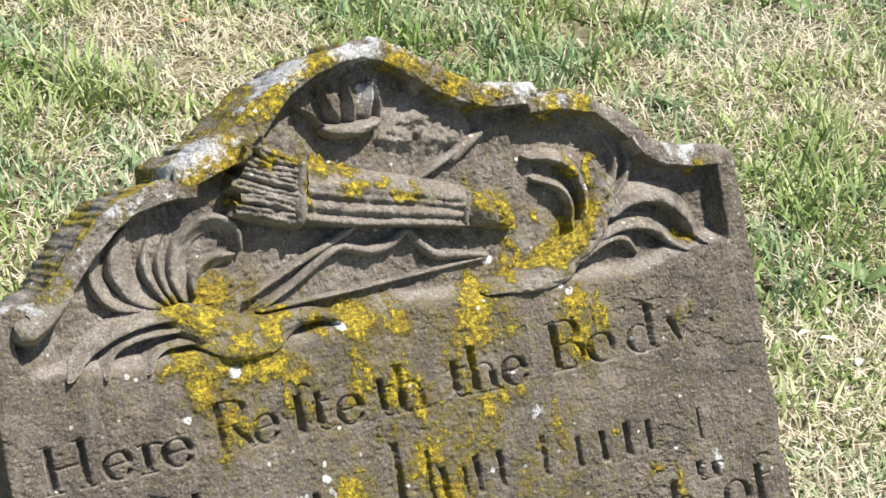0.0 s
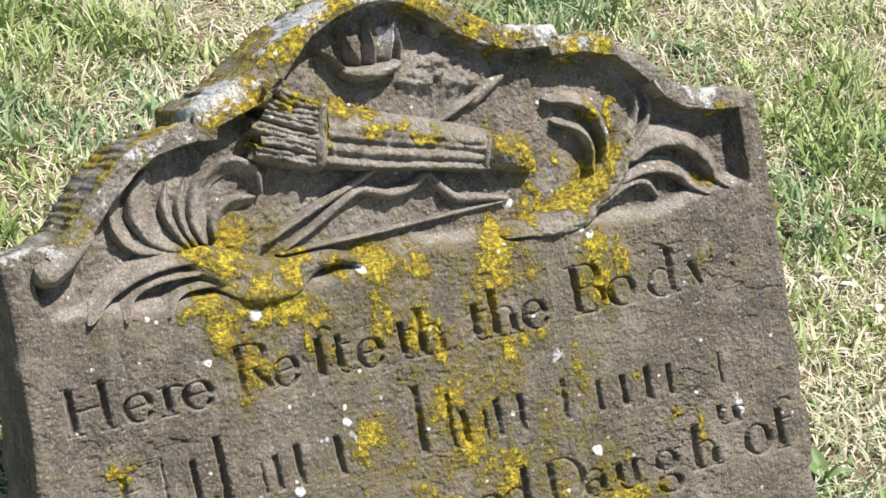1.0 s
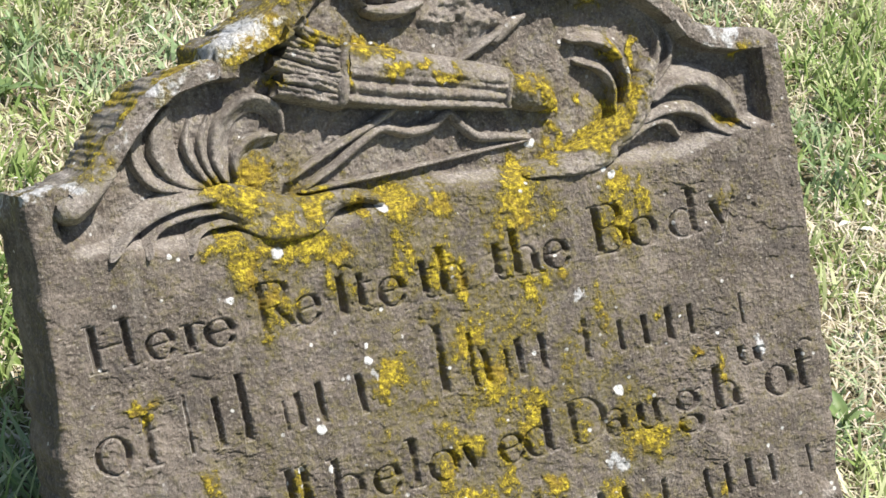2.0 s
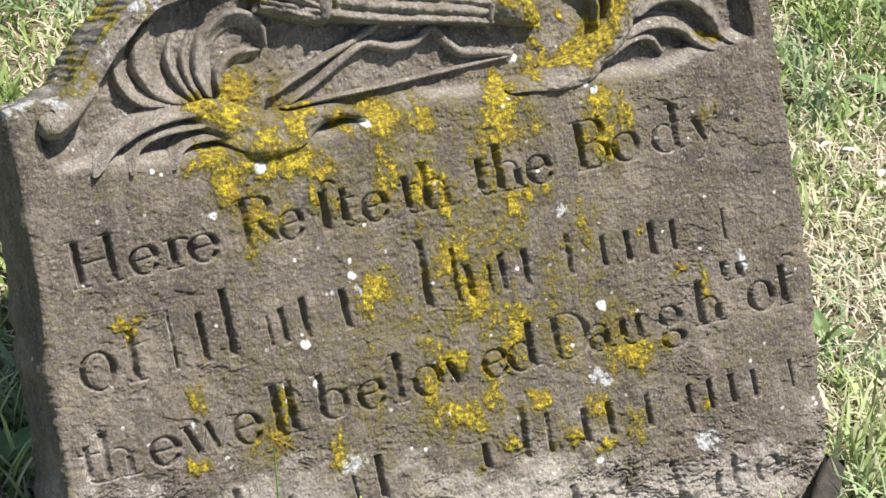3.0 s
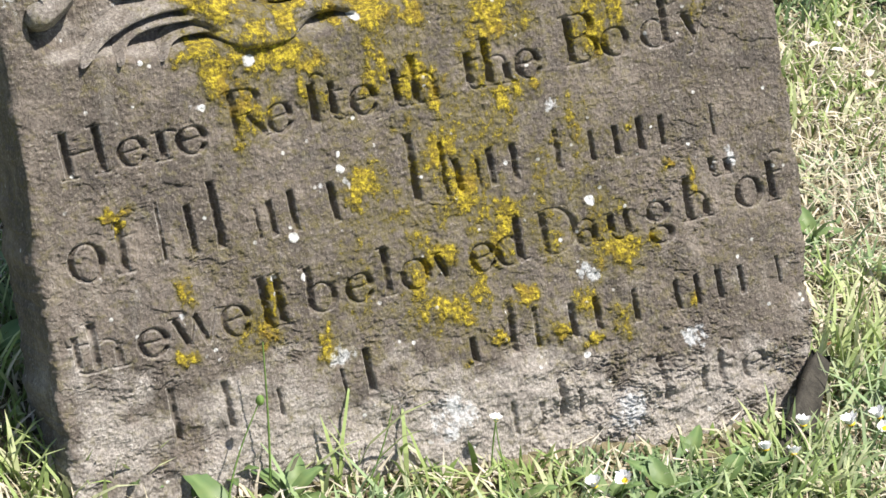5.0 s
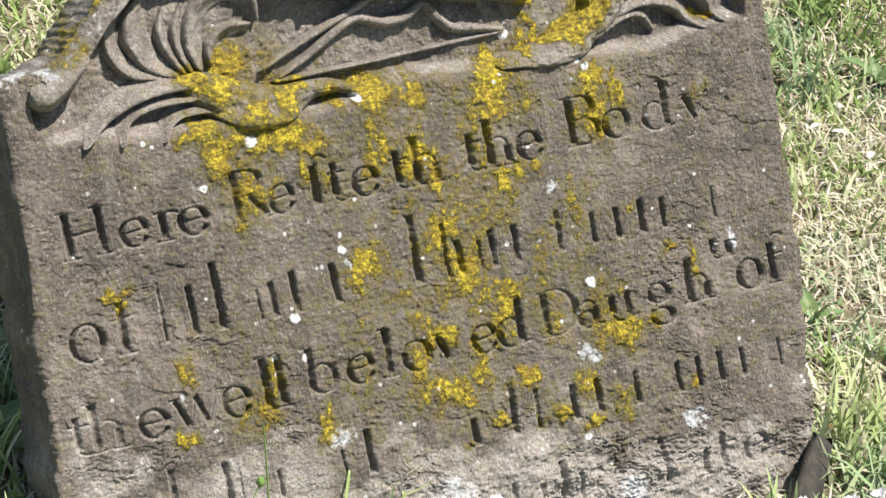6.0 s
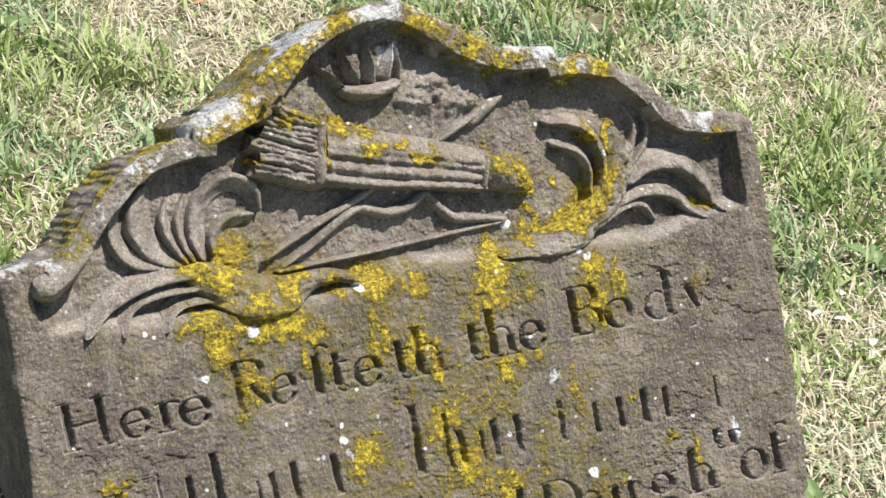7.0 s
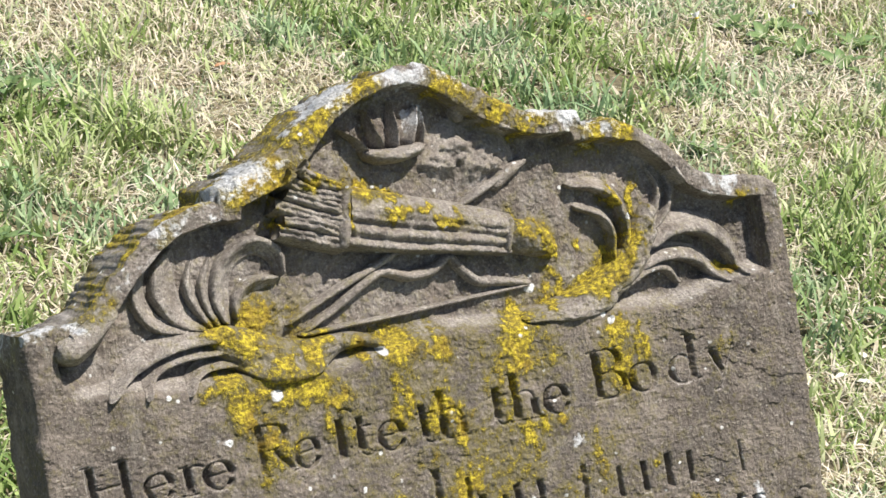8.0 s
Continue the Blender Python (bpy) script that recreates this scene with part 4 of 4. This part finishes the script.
blades("grass_tuft", tx, ty, tl, rng.uniform(0.0024, 0.0050, len(tx)), np.clip(rng.beta(2.8, 1.7, len(tx)), 0.15, 0.95), np.clip(rng.normal(0.46, 0.15, len(tx)), 0, 0.8), "longer bright green grass tufts")


# ---- daisies ----
def daisy(x, y, tall, lean_x, lean_y, size=1.0):
    z0 = float(ground_height(np.array([x]), np.array([y]))[0])
    e = empty("daisy")
    e.location = (x, y, z0)
    tagged(e, "small white daisy with a yellow disc on a thin stem", "daisy", "daisies by the stone")
    bm = bmesh.new()
    last = None
    for k in range(7):
        t = k / 6
        ring = [bm.verts.new((lean_x * t * t + 0.0009 * math.cos(a), lean_y * t * t + 0.0009 * math.sin(a), tall * t)) for a in (0, 2.1, 4.2)]
        if last:
            for i in range(3):
                bm.faces.new((last[i], last[(i + 1) % 3], ring[(i + 1) % 3], ring[i]))
        last = ring
    part("stem", bm, STEM, e)
    bm = bmesh.new()
    cup = random.uniform(0.9, 1.7)
    for k in range(22):
        a = k * 2 * math.pi / 22 + random.uniform(-0.06, 0.06)
        r, lift = 0.0078 * size * random.uniform(0.88, 1.05), random.uniform(-0.0012, 0.0016)
        pts = [(0.0018, -0.0006), (0.0042, -0.0011), (0.0056 * size, -0.0010), (r * 0.8, 0), (0.0056 * size, 0.0010), (0.0042, 0.0011), (0.0018, 0.0006)]
        vs = [bm.verts.new((math.cos(a) * p - math.sin(a) * q, math.sin(a) * p + math.cos(a) * q, lift * p / 0.009 + cup * (p - 0.0018) + 0.0008 * math.sin(p * 300))) for p, q in pts]
        bm.faces.new(vs)
    petals = part("petals", bm, PETAL, e, "ring of white petals")
    bm = bmesh.new()
    bmesh.ops.create_icosphere(bm, subdivisions=2, radius=0.0028 * size)
    for v in bm.verts:
        v.co.z = v.co.z * 0.5 + 0.0008
        v.co *= 1 + 0.06 * random.uniform(-1, 1)
    disc = part("disc", bm, DISC, e, "yellow disc")
    tilt = pose(lean_x, lean_y, tall, random.uniform(-45, -8), random.uniform(-25, 35), random.uniform(0, 90))
    petals.matrix_basis, disc.matrix_basis = tilt, tilt


for d in [(0.27, 0.058, 0.034, 0.003, 0.0, 1.15), (0.312, 0.065, 0.036, 0.003, 0.0, 1.25), (0.34, 0.083, 0.034, 0.003, 0.0, 1.15), (0.234, 0.021, 0.032, 0.003, 0.0, 1.0), (0.257, 0.021, 0.03, 0.003, 0.0, 1.1), (0.087, -0.049, 0.026, 0.003, 0.0, 1.1), (0.112, -0.039, 0.028, 0.003, 0.0, 1.2), (0.008, -0.011, 0.052, 0.003, 0.0, 0.9), (0.343, 0.073, 0.03, 0.003, 0.0, 1.0), (0.311, 1.827, 0.03, 0.003, 0.0, 1.2), (0.497, 1.91, 0.03, 0.0, 0.002, 1.2), (0.475, 1.93, 0.03, 0.0, 0.002, 1.0)]:
    daisy(*d)


# ---- dark tapered stub beside the foot of the stone ----
def dark_stub():
    bm = bmesh.new()
    rings = []
    for k in range(9):
        t = k / 8
        w, d = 0.026 * (1 - 0.68 * t) + 0.0012 * math.sin(9 * t), 0.006 * (1 - 0.3 * t)
        ring = []
        for i in range(12):
            a = 2 * math.pi * i / 12
            c, s = math.cos(a), math.sin(a)
            ring.append(bm.verts.new((w * math.copysign(abs(c) ** 0.25, c) + 0.0008 * random.uniform(-1, 1), d * math.copysign(abs(s) ** 0.25, s) + 0.0008 * random.uniform(-1, 1), 0.145 * t + 0.008 * random.uniform(-1, 1) * (k == 8))))
        rings.append(ring)
    for a, b in zip(rings, rings[1:]):
        for i in range(12):
            bm.faces.new((a[i], a[(i + 1) % 12], b[(i + 1) % 12], b[i]))
    bm.faces.new(rings[0][::-1])
    bm.faces.new(rings[-1])
    me = bpy.data.meshes.new("dark_stub")
    bm.to_mesh(me)
    bm.free()
    me.materials.append(DARK_STUB)
    for p in me.polygons:
        p.use_smooth = True
    ob = new("dark_stub", me)
    along = Vector((0.0354, 0.1008, 0.0428)).normalized()
    across = along.cross(Vector(N)).normalized()
    turn = Matrix((-across, along.cross(-across), along)).transposed().to_4x4()
    ob.matrix_world = Matrix.Translation((0.2529, 0.0147, -0.0690)) @ turn
    tagged(ob, "dark tapered stub leaning by the gravestone", "timber")


dark_stub()


# ---- single stalks and fallen leaves ----
def stalk(base, tip, sway, thick, bud=0.0):
    e = empty("stalk")
    e.location = base
    tagged(e, "thin green flower stalk rising in front of the stone", "stalk", "stalks before the stone")
    bm = bmesh.new()
    rise = Vector(tip) - Vector(base)
    last = None
    for k in range(12):
        t = k / 11
        c = rise * t + Vector((sway * math.sin(t * math.pi), 0, 0))
        w = thick * (1 - 0.5 * t)
        ring = [bm.verts.new(c + Vector((w * math.cos(a), w * math.sin(a), 0))) for a in (0, 1.57, 3.14, 4.71)]
        if last:
            for i in range(4):
                bm.faces.new((last[i], last[(i + 1) % 4], ring[(i + 1) % 4], ring[i]))
        last = ring
    part("stem", bm, STEM, e)
    if bud:
        bm = bmesh.new()
        bmesh.ops.create_icosphere(bm, subdivisions=2, radius=bud)
        for v in bm.verts:
            v.co.z *= 1.5
            v.co *= 1 + 0.12 * random.uniform(-1, 1)
        part("bud", bm, DISC if bud > 0.0035 else STEM, e, "closed bud").location = rise


stalk((-0.166, -0.085, 0.02), (-0.169, -0.055, 0.148), 0.001, 0.0011)
stalk((-0.198, -0.135, 0.02), (-0.171, -0.080, 0.111), -0.006, 0.0010, 0.0034)
stalk((-0.10, -0.075, 0.0), (-0.071, -0.04, 0.075), 0.004, 0.0009)
stalk((0.03, -0.05, -0.02), (0.01, -0.02, 0.045), -0.003, 0.0008)

DEAD = plain_material("dead_leaf", (0.20, 0.09, 0.04), (0.42, 0.24, 0.13), 70, 0.7)
BLEACHED = plain_material("bleached_leaf", (0.40, 0.39, 0.33), (0.58, 0.56, 0.49), 60, 0.7)


def fallen_leaf(x, y, size, turn, mat, label):
    me = LEAVES[2].copy()
    me.name = "fallen_leaf"
    me.materials.clear()
    me.materials.append(mat)
    ob = new("fallen_leaf", me)
    z = float(ground_height(np.array([x]), np.array([y]))[0])
    ob.matrix_world = pose(x, y, z + 0.012, -12, 8, turn) @ Matrix.Diagonal((size, size, size * 0.7, 1))
    tagged(ob, label, "leaf", "fallen leaves in the grass")


for x, y, size, turn in [(0.15, 1.776, 0.8, 40), (-0.353, 1.43, 0.7, 110), (0.45, 0.50, 0.6, 20), (0.34, 0.22, 0.6, 80)]:
    fallen_leaf(x, y, size, turn, DEAD, "curled brown dead leaf lying in the grass")
for x, y, size, turn in [(0.42, 0.79, 0.5, 70), (0.395, 0.81, 0.45, 120), (0.424, 0.863, 0.4, 15), (0.445, 0.76, 0.45, 160), (0.37, 0.12, 0.5, 60)]:
    fallen_leaf(x, y, size, turn, BLEACHED, "bleached pale leaf lying in the grass")
# one broad leaf standing before the stone and one small sprout at its foot
weed(-0.195, -0.125, 3, 1.0, 25, -20)
weed(0.177, 0.035, 3, 0.7, 35, 10)
